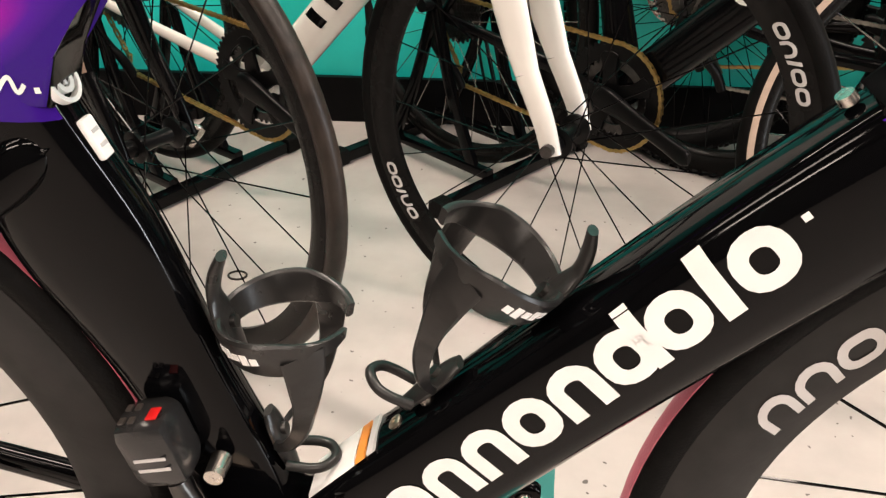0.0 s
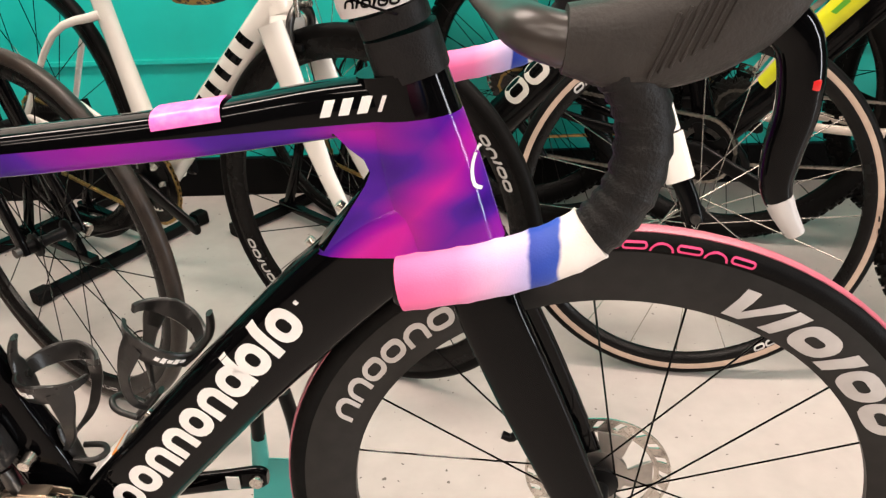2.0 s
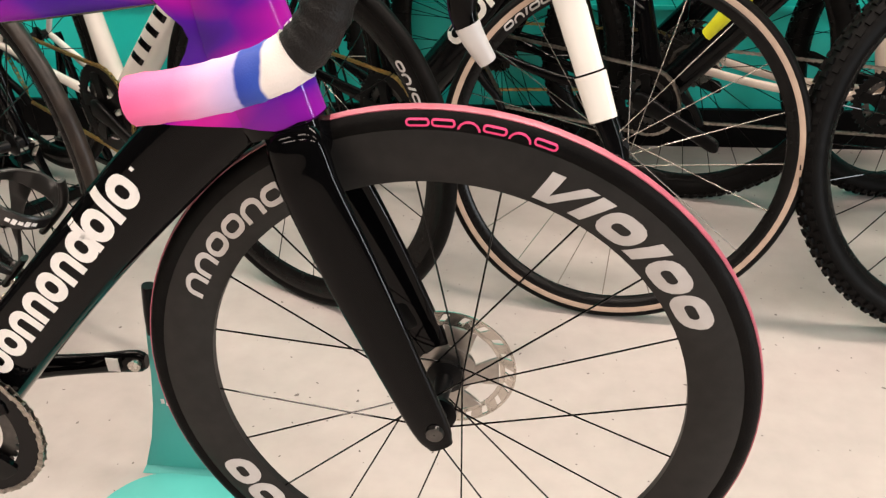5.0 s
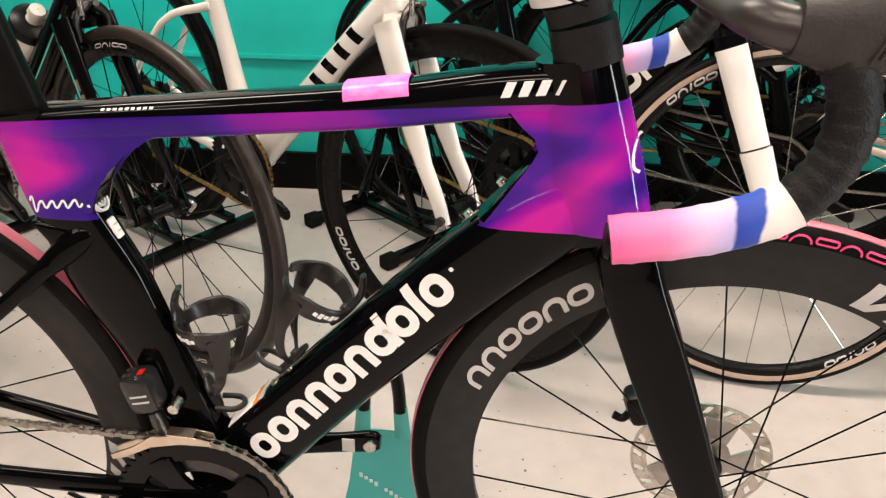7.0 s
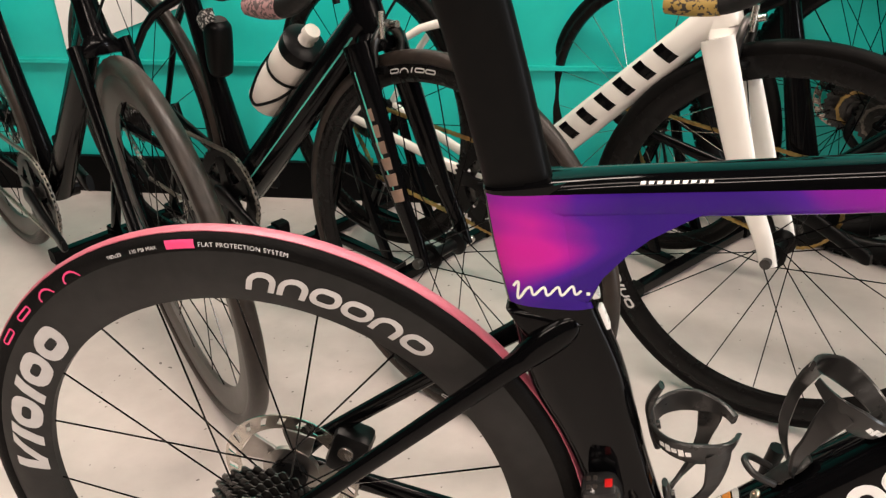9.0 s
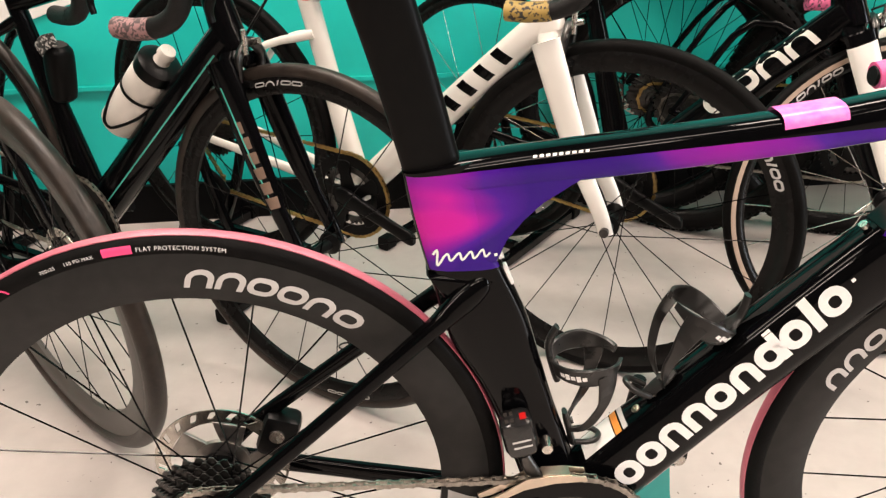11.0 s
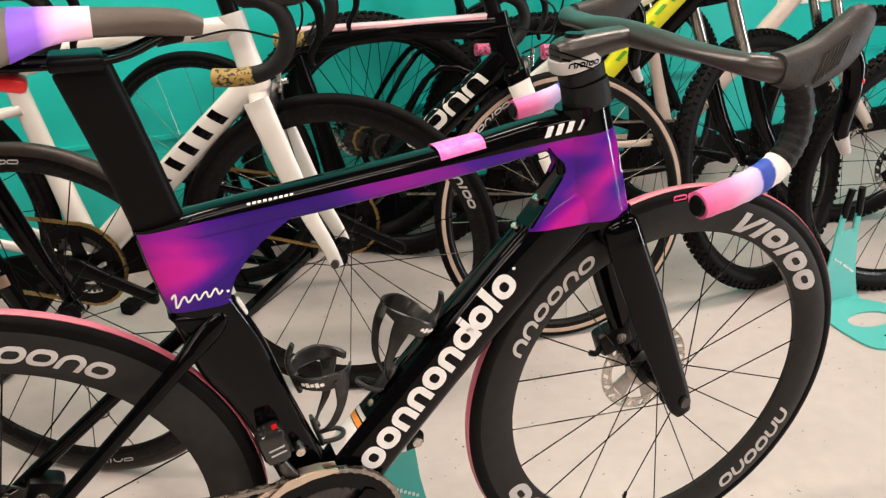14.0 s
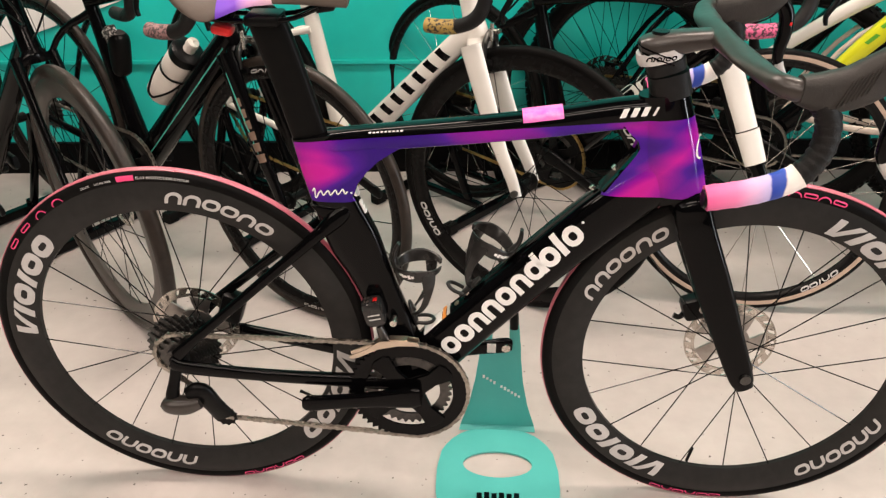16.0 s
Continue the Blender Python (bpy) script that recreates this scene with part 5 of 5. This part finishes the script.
    c = ptop + Vector((0.02, 0, 0.035))
    q = B()
    sweep(q, spline([(c.x - 0.13, 0, c.z + 0.004, 0.010, 0.052), (c.x - 0.11, 0, c.z + 0.006, 0.015, 0.068), (c.x - 0.05, 0, c.z + 0.004, 0.016, 0.062), (c.x + 0.03, 0, c.z, 0.016, 0.030), (c.x + 0.11, 0, c.z - 0.003, 0.014, 0.019), (c.x + 0.14, 0, c.z - 0.009, 0.009, 0.013)], 5), power=2.7, seg=18)
    sad = part("saddle", q, PLASTIC, ob)
    for s in (-1, 1):
        part("rail", rod(B(), [(c.x - 0.09, s * 0.022, c.z - 0.01), (c.x - 0.05, s * 0.022, c.z - 0.032), (c.x + 0.03, s * 0.022, c.z - 0.032), (c.x + 0.1, s * 0.012, c.z - 0.01)], 0.0035), STEEL, sad)
    # bar
    top = htop + u * 0.045
    tb("headset_spacer", [(htop, 0.018, 0.018), (htop + u * 0.02, 0.018, 0.018), (top + u * 0.012, 0.017, 0.017)], PLASTIC, 2, S)
    clamp = top + Vector((0.085, 0, 0.008))
    tb("stem", [(top + Vector((-0.02, 0, 0)), 0.016, 0.017), (top + Vector((0.03, 0, 0.002)), 0.016, 0.016), (clamp, 0.018, 0.02)], PLASTIC, 2.4, S)
    if mtb:
        hb = part("handlebar", rod(B(), [clamp + Vector((-0.03, -reach, 0.03)), clamp + Vector((-0.012, -0.2, 0.025)), clamp + Vector((0, -0.05, 0)), clamp + Vector((0, 0.05, 0)), clamp + Vector((-0.012, 0.2, 0.025)), clamp + Vector((-0.03, reach, 0.03))], 0.0135), PLASTIC, ob, m=S)
        for s in (-1, 1):
            part("grip", rod(B(), [clamp + Vector((-0.018, s * (reach - 0.11), 0.026)), clamp + Vector((-0.024, s * (reach - 0.05), 0.028)), clamp + Vector((-0.031, s * (reach + 0.005), 0.03))], 0.0168, seg=14), TAPE, hb)
            part("brake_lever", rod(B(), [clamp + Vector((-0.01, s * (reach - 0.14), 0.02)), clamp + Vector((0.03, s * (reach - 0.13), 0.005)), clamp + Vector((0.04, s * (reach - 0.08), 0)), clamp + Vector((0.03, s * (reach - 0.03), 0.004))], 0.005), PLASTIC, hb)
    else:
        hb = part("handlebar", rod(B(), [clamp + Vector((0.012, -0.2, -0.002)), clamp + Vector((0.004, -0.12, 0)), clamp, clamp + Vector((0.004, 0.12, 0)), clamp + Vector((0.012, 0.2, -0.002))], 0.0145), tape, ob, m=S)
        for s in (-1, 1):
            e = clamp + Vector((0.012, s * 0.2, -0.002))
            run = spline([tuple(e + Vector(v)) for v in ((0, 0, 0), (0.03, s * 0.002, 0), (0.062, s * 0.003, -0.018), (0.075, s * 0.005, -0.055), (0.062, s * 0.008, -0.095), (0.03, s * 0.01, -0.118), (-0.015, s * 0.012, -0.128), (-0.055, s * 0.012, -0.13))], 6)
            kk = len(run) - 11
            part("bar_tape", sweep(B(), [(*p, 0.0152, 0.0152) for p in run[:kk + 1]], side=None, seg=12), tape, hb)
            part("bar_tape_end", sweep(B(), [(*p, 0.0158, 0.0158) for p in run[kk:]], side=None, seg=12), tape_end or tape, hb)
            part("brake_hood", sweep(B(), spline([(*(e + Vector(v[:3])), v[3], v[4]) for v in ((0.02, 0, 0.004, 0.015, 0.015), (0.06, 0, 0.008, 0.019, 0.016), (0.10, 0, 0.020, 0.020, 0.016), (0.125, 0, 0.045, 0.016, 0.014), (0.130, 0, 0.058, 0.007, 0.007))], 4), power=2.5, seg=14), HOOD, hb)
            part("brake_lever", sweep(B(), spline([(*(e + Vector(v[:3])), v[3], v[4]) for v in ((0.105, 0, 0.014, 0.010, 0.008), (0.125, 0, -0.01, 0.009, 0.008), (0.128, 0, -0.05, 0.007, 0.007), (0.112, 0, -0.085, 0.006, 0.006), (0.115, 0, -0.105, 0.004, 0.005))], 4), power=2.5, seg=10), PLASTIC, hb)
        part("brake_cable", rod(B(), [clamp + Vector((0.02, -0.1, 0)), clamp + Vector((0.075, -0.05, -0.02)), clamp + Vector((0.05, -0.02, -0.09)), hi + Vector((0.01, -0.028, 0)), hi + Vector((-0.08, -0.026, -0.02))], 0.0024, seg=6, n=6), PLASTIC, hb)
        part("brake_cable", rod(B(), [clamp + Vector((0.02, 0.1, 0)), clamp + Vector((0.09, 0.04, -0.03)), clamp + Vector((0.07, 0.0, -0.10)), crown + fwd * 0.04 + u * 0.02], 0.0024, seg=6, n=6), PLASTIC, hb)
    if brake:
        bk = part("rim_brake", sweep(B(), spline([(*(crown + fwd * 0.034 + Vector((0, -0.026, -0.052))), 0.007, 0.006), (*(crown + fwd * 0.036 + Vector((0, -0.028, -0.015))), 0.008, 0.007), (*(crown + fwd * 0.036 + Vector((0, 0, 0.008))), 0.010, 0.008), (*(crown + fwd * 0.036 + Vector((0, 0.028, -0.015))), 0.008, 0.007), (*(crown + fwd * 0.034 + Vector((0, 0.026, -0.052))), 0.007, 0.006)], 4), side=None, seg=10), DARK_STEEL, ob, m=S)
        part("brake_pad", box(B(), tuple(crown + fwd * 0.030 + Vector((0, -0.020, -0.056))), (0.045, 0.010, 0.011), bevel=0.002), PLASTIC, bk)
        part("adjuster", rod(B(), [crown + fwd * 0.05 + Vector((0, -0.024, -0.01)), crown + fwd * 0.05 + Vector((0, -0.026, 0.03))], 0.005), STEEL, bk)
        part("spring_bolt", rod(B(), [crown + fwd * 0.045 + Vector((0, -0.002, 0.006)), crown + fwd * 0.062 + Vector((0, -0.002, 0.006))], 0.006), STEEL, bk)
    part("quick_release", rod(B(), [hub + Vector((0, half + 0.008, 0)), hub + Vector((0.004, half + 0.02, -0.01)), hub + Vector((-0.03, half + 0.024, -0.045))], 0.004), STEEL, fk)
    part("axle_nut", rod(B(), [hub + Vector((0, -half - 0.016, 0)), hub + Vector((0, -half - 0.004, 0))], 0.009), DARK_STEEL, fk)
    return ob, dict(bb=bb, crown=crown, htop=htop, stop=stop, lo=lo, hi=hi, hub=hub, S=S, dt=dt, tt=tt, ob=ob)


def tube_print(info, a, b, n, h, t, mat, solid_at=(), slant=0.0, length=None, tall=()):
    """Plain blocks along the down tube between two fractions of its length, head to bottom bracket."""
    p, q = info["bb"].lerp(info["lo"], a), info["bb"].lerp(info["lo"], b)
    L = (q - p).length
    return decal("frame_print", word(n, L, h, t, slant, solid_at, tall), along(p.x + 0.0, p.z - h / 2 * 0.75, q.x, q.z - h / 2 * 0.75), info["dt"], mat, info["dt"])


white, wi = parked_bike("road_bike", "white carbon road bike with black stripes and black wheels", WHITE_AT, -31.5, steer=6, R=0.344, rise=0.03, depth=0.039, frame_mat=FRAME_WHITE, tape_end=GOLD_TAPE, slim=1.15, chain_mat=GOLD, head_z=0.03, blade=1.25, seat_r=0.025, stay_drop=0.12)
p, q = wi["bb"].lerp(wi["lo"], 0.28), wi["bb"].lerp(wi["lo"], 0.86)
L = (q - p).length
decal("frame_print", [bar_block(L * (i + 0.5) / 7, 0.002, L / 7 * 0.42, 0.036, -0.35) for i in range(7)], along(p.x, p.z, q.x, q.z), wi["dt"], FRAME_BLACK, wi["dt"], label="slanted black blocks")
dark, di = parked_bike("road_bike", "black road bike with teal pinstripes and bronze fork print", DARK_AT, -31, steer=0.5, R=0.339, rise=0.03, depth=0.032, tape=TAPE, tape_end=MAUVE_TAPE, tyre_mat=RUBBER_WORN_SHEEN, slim=1.32, blade=1.3, head_z=0.04, stripe=[(0.28 + 0.075 * i, 0.335 + 0.075 * i, BRONZE) for i in range(6)])
black, bi = parked_bike("road_bike", "black and pale pink road bike with a white-striped fork", BLACK_AT, -39, steer=34, depth=0.024, fork_mat=FRAME_BLACK, tape_end=PINK_TAPE, wall=TAN, spoke_mat=STEEL, stripe=[(0.06, 0.56, FRAME_WHITE), (0.57, 0.80, FRAME_WHITE)], chain_mat=GOLD, blade=1.35, slim=1.4, rear_wall=False)
tube_print(bi, 0.48, 0.92, "rrnn", 0.046, 0.013, FRAME_WHITE, slant=-0.15)
part("pink_panel", sweep(B(), spline([(*(bi["hi"].lerp(bi["stop"], f) + Vector((0, 0, r - 0.006))), 0.0085, w) for f, r, w in ((0.04, 0.0285, 0.0215), (0.25, 0.0255, 0.0212), (0.5, 0.0228, 0.0212), (0.75, 0.0215, 0.0198), (0.95, 0.0205, 0.0185))], 4), power=3.0, seg=14), FRAME_PINK, bi["tt"], "pale pink stripe along the top tube")
grey, gi = parked_bike("gravel_bike", "dark bike with deep grey rims at the row's end", (-0.3845, 0.520), -34, steer=-10, depth=0.05, tyre=0.034, tyre_mat=RUBBER_WORN_SHEEN, rim_mat=surface("grey_rim", (0.062, 0.055, 0.049), (0.04, 0.036, 0.032), rough=0.4, scale=50), brake=False, rotor=0.075)
yellow, yi = parked_bike("mountain_bike", "black mountain bike with knobbly tyres against the wall", (1.99, 1.323), -4, steer=24, wb=1.08, R=0.365, tyre=0.052, depth=0.022, bar="flat", frame_mat=FRAME_BLACK, knob=True, brake=False, rotor=0.08, n=28, chain_mat=GOLD, slim=1.2, reach=0.22)
trail, ti = parked_bike("mountain_bike", "black, white and yellow mountain bike with knobbly tyres", (1.874, 0.7167), -33, steer=46, wb=1.08, R=0.360, tyre=0.052, depth=0.022, bar="flat", frame_mat=FRAME_BLACK, knob=True, brake=False, n=28, slim=1.2, reach=0.3, seat_len=0.25, top_mat=FRAME_WHITE)
champ, ci = parked_bike("mountain_bike", "silver mountain bike with knobbly tyres", (2.47, 0.955), -15, steer=0, wb=1.08, R=0.36, tyre=0.052, depth=0.022, bar="flat", frame_mat=FRAME_SILVER, fork_mat=FRAME_SILVER, knob=True, brake=False, rotor=0.08, n=28, slim=1.0, reach=0.3)
a_bike, ai = parked_bike("mountain_bike", "black and red mountain bike on a teal display stand", (3.25, 0.30), -12, steer=0, wb=1.08, R=0.36, tyre=0.052, depth=0.022, bar="flat", frame_mat=FRAME_BLACK, knob=True, brake=False, rotor=0.08, n=28, slim=1.0, reach=0.3)
for info, mat in ((ti, YELLOW),):
    p, q = info["bb"].lerp(info["lo"], 0.28), info["bb"].lerp(info["lo"], 0.97)
    up = Vector((-(q - p).normalized().z, 0, (q - p).normalized().x)) * 0.034
    panel = part("yellow_panel", sweep(B(), spline([(*(p + up * 0.6), 0.018, 0.031), (*((p + q) / 2 + up), 0.029, 0.031), (*(q + up), 0.027, 0.030)], 4), power=2.8, seg=14), mat, info["dt"], "yellow painted panel with green flecks")
    decal("green_fleck", [bar_block((q - p).length * f, 0.038 + 0.008 * (i % 2), 0.034, 0.010, -0.4) for i, f in enumerate((0.45, 0.56, 0.67, 0.78, 0.89))], along(p.x, p.z, q.x, q.z), panel, LEAF_GREEN, panel)
# teal pinstripes on the dark bike
p, q = di["bb"].lerp(di["lo"], 0.08), di["bb"].lerp(di["lo"], 0.95)
decal("pinstripe", [bar_block((q - p).length / 2, -0.012, (q - p).length, 0.003)], along(p.x, p.z, q.x, q.z), di["dt"], CELESTE, di["dt"])
part("pinstripe", rod(B(), [di["hi"] + Vector((-0.02, -0.0155, 0.012)), (di["hi"] + di["stop"]) / 2 + Vector((0, -0.0145, 0.010)), di["stop"] + Vector((0.02, -0.012, -0.02))], 0.0017, seg=6), CELESTE, di["tt"])
part("pinstripe", rod(B(), [di["crown"] + Vector((0.012, -0.052, -0.05)), di["crown"].lerp(di["hub"], 0.5) + Vector((-0.010, -0.056, 0)), di["hub"] + Vector((-0.012, -0.055, 0.02))], 0.0018, seg=6), CELESTE, [c for c in dark.children if c.name.startswith("fork")][0])



def rim_marks(ob, wheel_name, marks, h, r, mat=GREY_PRINT):
    w = [c for c in ob.children if c.name.startswith(wheel_name)][0]
    for a0 in marks:
        decal("rim_print", word("rnior", 0.10, h, h * 0.28, 0.25), round_hub(a0, r), w, mat, w)


rim_marks(white, "front_wheel", (222, 42), 0.015, 0.298)
rim_marks(dark, "front_wheel", (110, 290), 0.008, 0.305)
rim_marks(black, "front_wheel", (-40, 140), 0.012, 0.299)

# ---- things on and round the parked bikes ----
def bottle(m):
    ob = thing("water_bottle", "white plastic bottle with a clear cap on the black bike", "bottle", m)
    q = B()
    lathe(q, [(0.001, 0), (0.034, 0.001), (0.0365, 0.006), (0.0365, 0.085), (0.034, 0.092), (0.034, 0.100), (0.0365, 0.106), (0.0365, 0.142), (0.034, 0.150), (0.001, 0.150)], n=36, closed=False)
    part("body", q, BOTTLE_WHITE, ob)
    q = B()
    lathe(q, [(0.001, 0.149), (0.0365, 0.150), (0.0375, 0.156), (0.0365, 0.172), (0.024, 0.178), (0.001, 0.178)], n=36, closed=False)
    part("lid", q, PLASTIC, ob, "black screw lid")
    q = B()
    lathe(q, [(0.001, 0.177), (0.014, 0.178), (0.012, 0.188), (0.015, 0.194), (0.013, 0.205), (0.001, 0.206)], n=24, closed=False)
    part("spout", q, BOTTLE_WHITE, ob)
    q = B()
    lathe(q, [(0.0366, 0.096), (0.0376, 0.096), (0.0376, 0.102), (0.0366, 0.102)], n=36)
    part("strap", q, PLASTIC, ob)
    q = B()
    for s in (-1, 1):
        rod(q, [(s * 0.037, 0.10, 0.01), (s * 0.030, 0.06, 0.024), (s * 0.012, 0.02, 0.037), (0, 0.012, 0.038)], 0.0026)
    part("cage", q, PLASTIC, ob, "thin black wire cage")
    return ob


MD = place(DARK_AT, -31, 0.985, 0.03, 0.339)
tube_dir = (di["lo"] - di["bb"]).normalized()
base = di["bb"].lerp(di["lo"], 0.40) + Vector((-tube_dir.z, 0, tube_dir.x)) * 0.072
axis = Matrix.Rotation(math.atan2(tube_dir.z, tube_dir.x) - math.pi / 2, 4, "Y").inverted()
bottle(MD @ Matrix.Translation(base) @ axis @ Matrix.Rotation(radians(90), 4, "X") @ Matrix.Scale(1.1, 4))

bag = thing("saddle_bag", "black tool pouch with a patterned strap on a seat tube", "bag", MD @ Matrix.Translation(di["bb"].lerp(di["stop"], 0.66) + Vector((0.050, 0, 0))) @ Matrix.Scale(0.78, 4))
part("pouch", sweep(B(), spline([(0, 0, -0.075, 0.018, 0.018), (0, 0, -0.06, 0.028, 0.028), (0.005, 0, 0.0, 0.034, 0.032), (0.012, 0, 0.055, 0.032, 0.032), (0.016, 0, 0.075, 0.020, 0.022)], 4), power=3, seg=18), PLASTIC, bag)
part("strap", sweep(B(), spline([(-0.02, -0.030, 0.060, 0.018, 0.003), (0.014, -0.036, 0.085, 0.018, 0.003), (0.05, -0.03, 0.098, 0.016, 0.003)], 4), seg=10, power=4), speckled("patterned_strap", (0.02, 0.02, 0.02), (0.6, 0.58, 0.55), scale=140, cut=0.56), bag, "black and white patterned strap")


def axle_stand(m, label):
    """Black floor stand that holds a rear wheel: two bars with rubber feet, side rails and uprights."""
    ob = thing("floor_stand", label, "bike stand", m, "black floor stands under the rear wheels")
    for x in (-0.15, 0.17):
        part("floor_bar", sweep(B(), [(x, -0.23, 0.018, 0.014, 0.014), (x, 0.23, 0.018, 0.014, 0.014)], side=(1, 0, 0), power=6, seg=12), FRAME_BLACK, ob)
        for s in (-1, 1):
            part("rubber_foot", sweep(B(), [(x, s * 0.215, 0.019, 0.0185, 0.0185), (x, s * 0.25, 0.019, 0.0185, 0.0185)], side=(1, 0, 0), power=5, seg=12), RUBBER, ob)
    for s in (-1, 1):
        part("side_rail", sweep(B(), [(-0.15, s * 0.085, 0.040, 0.011, 0.011), (0.17, s * 0.085, 0.040, 0.011, 0.011)], power=6, seg=10), FRAME_BLACK, ob)
        part("upright", sweep(B(), spline([(0.12, s * 0.085, 0.045, 0.013, 0.009), (0.05, s * 0.086, 0.20, 0.013, 0.008), (0.0, s * 0.086, 0.372, 0.013, 0.007)], 4), power=5, seg=10), FRAME_BLACK, ob)
        part("upright", sweep(B(), spline([(-0.12, s * 0.085, 0.045, 0.013, 0.009), (-0.05, s * 0.086, 0.20, 0.013, 0.008), (0.0, s * 0.086, 0.362, 0.013, 0.007)], 4), power=5, seg=10), FRAME_BLACK, ob)
    part("clamp_knob", rod(B(), [(0, -0.10, 0.366), (0, -0.125, 0.366)], 0.014), PLASTIC, ob)
    return ob


st0 = axle_stand(place(WHITE_AT, -31.5, 0.985), "black steel floor stand with rubber feet")
for fr, yw in ((BLACK_AT, -39), (DARK_AT, -31)):
    copy_thing(st0, place(fr, yw, 0.985))


def display_stand(m, label):
    """A bent steel plate: flat foot with an oval hole, tapering back plate and two black prongs."""
    ob = thing("display_stand", label, "bike stand", m, "teal display stands")
    n = 48
    hole = [(0.070 * math.cos(2 * math.pi * k / n), -0.10 + 0.036 * math.sin(2 * math.pi * k / n)) for k in range(n)]
    out = []
    for k in range(n):
        a = 2 * math.pi * k / n
        c, s = math.cos(a), math.sin(a)
        x, y = math.copysign(abs(c) ** 0.42, c) * 0.122, math.copysign(abs(s) ** 0.42, s) * 0.115
        if y > 0.02:
            x *= 1 - 0.34 * ((y - 0.02) / 0.095) ** 1.5
        out.append((x, -0.115 + y))
    q = B()
    plate(q, out, -0.0065, -0.0015, hole=hole)
    bmesh.ops.transform(q, verts=q.verts, matrix=Matrix(((1, 0, 0, 0), (0, 0, 1, 0), (0, -1, 0, 0), (0, 0, 0, 1))))
    foot = part("foot_plate", q, STAND_TEAL, ob)
    q = B()
    rows = [(0.0, 0.0, 0.081), (0.006, 0.012, 0.079), (0.06, 0.016, 0.062), (0.12, 0.020, 0.050), (0.18, 0.024, 0.043), (0.215, 0.026, 0.041)]
    fr, bk = [], []
    for z, y, w in rows:
        xs = [-w, -w * 0.33, w * 0.33, w]
        fr.append([q.verts.new((x, y, z + 0.002)) for x in xs]), bk.append([q.verts.new((x, y + 0.005, z)) for x in xs])
    for i in range(len(rows) - 1):
        for k in range(3):
            q.faces.new((fr[i][k], fr[i][k + 1], fr[i + 1][k + 1], fr[i + 1][k]))
            q.faces.new((bk[i][k + 1], bk[i][k], bk[i + 1][k], bk[i + 1][k + 1]))
        for k in (0, 3):
            q.faces.new((fr[i][k], fr[i + 1][k], bk[i + 1][k], bk[i][k]))
    q.faces.new((*fr[-1], *bk[-1][::-1])), q.faces.new((*fr[0][::-1], *bk[0]))
    back_plate = part("back_plate", q, STAND_TEAL, ob)
    for i in range(11):
        if i != 4:
            part("print_block", box(B(), (-0.032 + 0.0075 * i, 0.0152, 0.135 - 0.0048 * i), (0.0048, 0.001, 0.0055 if i % 3 else 0.008), m=Matrix.Translation((0, 0.0035 - 0.00034 * i, 0))), WHITE, back_plate)
    for s in (-1, 1):
        part("arm", sweep(B(), [(s * 0.030, 0.0285, 0.205, 0.004, 0.012), (s * 0.026, 0.028, 0.262, 0.004, 0.010)], side=(1, 0, 0), power=5, seg=10), STAND_TEAL, ob)
        part("prong", rod(B(), [(s * 0.026, 0.028, 0.255), (s * 0.024, 0.028, 0.29), (s * 0.018, 0.027, 0.335)], 0.0095), PLASTIC, ob, "black rubber prong")
    for i in range(6):
        part("foot_print", box(B(), (-0.036 + 0.0145 * i, -0.185, 0.0075), (0.010, 0.018 if i % 2 else 0.014, 0.001)), FRAME_BLACK, foot)
    return ob


ds = display_stand(Matrix.Translation((0.566, 0.150, 0.0)), "teal steel display stand with an oval cut-out")
copy_thing(ds, Matrix.Translation((2.0, 0.50, 0.0)))


def rubber_band(x, y):
    q = B()
    rod(q, [(0.016 * math.cos(2 * math.pi * k / 12), 0.016 * 0.8 * math.sin(2 * math.pi * k / 12), 0.0015) for k in range(13)], 0.0021, seg=6)
    solid("rubber_band", q, RUBBER_WORN_SHEEN, "small rubber ring lying on the pale floor", "rubber band", m=Matrix.Translation((x, y, 0)))
rubber_band(0.09, 0.758)


def cable_coil(x, z, seed):
    """A loose tangle of thin black cable hung by the wall."""
    rnd = random.Random(seed)
    ob = thing("cable_loop", "loose loops of thin black cable by the teal wall", "cable", WALL_TURN @ Matrix.Translation((x, -0.06, 0)))
    for i in range(4):
        cx, cz, r = rnd.uniform(-0.05, 0.05), z + rnd.uniform(-0.04, 0.05), rnd.uniform(0.05, 0.09)
        pts = [(cx + r * math.cos(a) * 0.8, -0.02 * i - 0.01 + 0.02 * math.sin(2 * a), cz + r * math.sin(a)) for a in [radians(-80 + 62 * k) for k in range(6)]]
        pts += [(cx + 0.02, -0.02, 0.12), (cx + 0.03 + 0.02 * i, -0.03, 0.004)]
        part("cable", rod(B(), pts, 0.0035, seg=6, n=6), PLASTIC, ob)
    return ob


cable_coil(0.52, 0.36, 3)
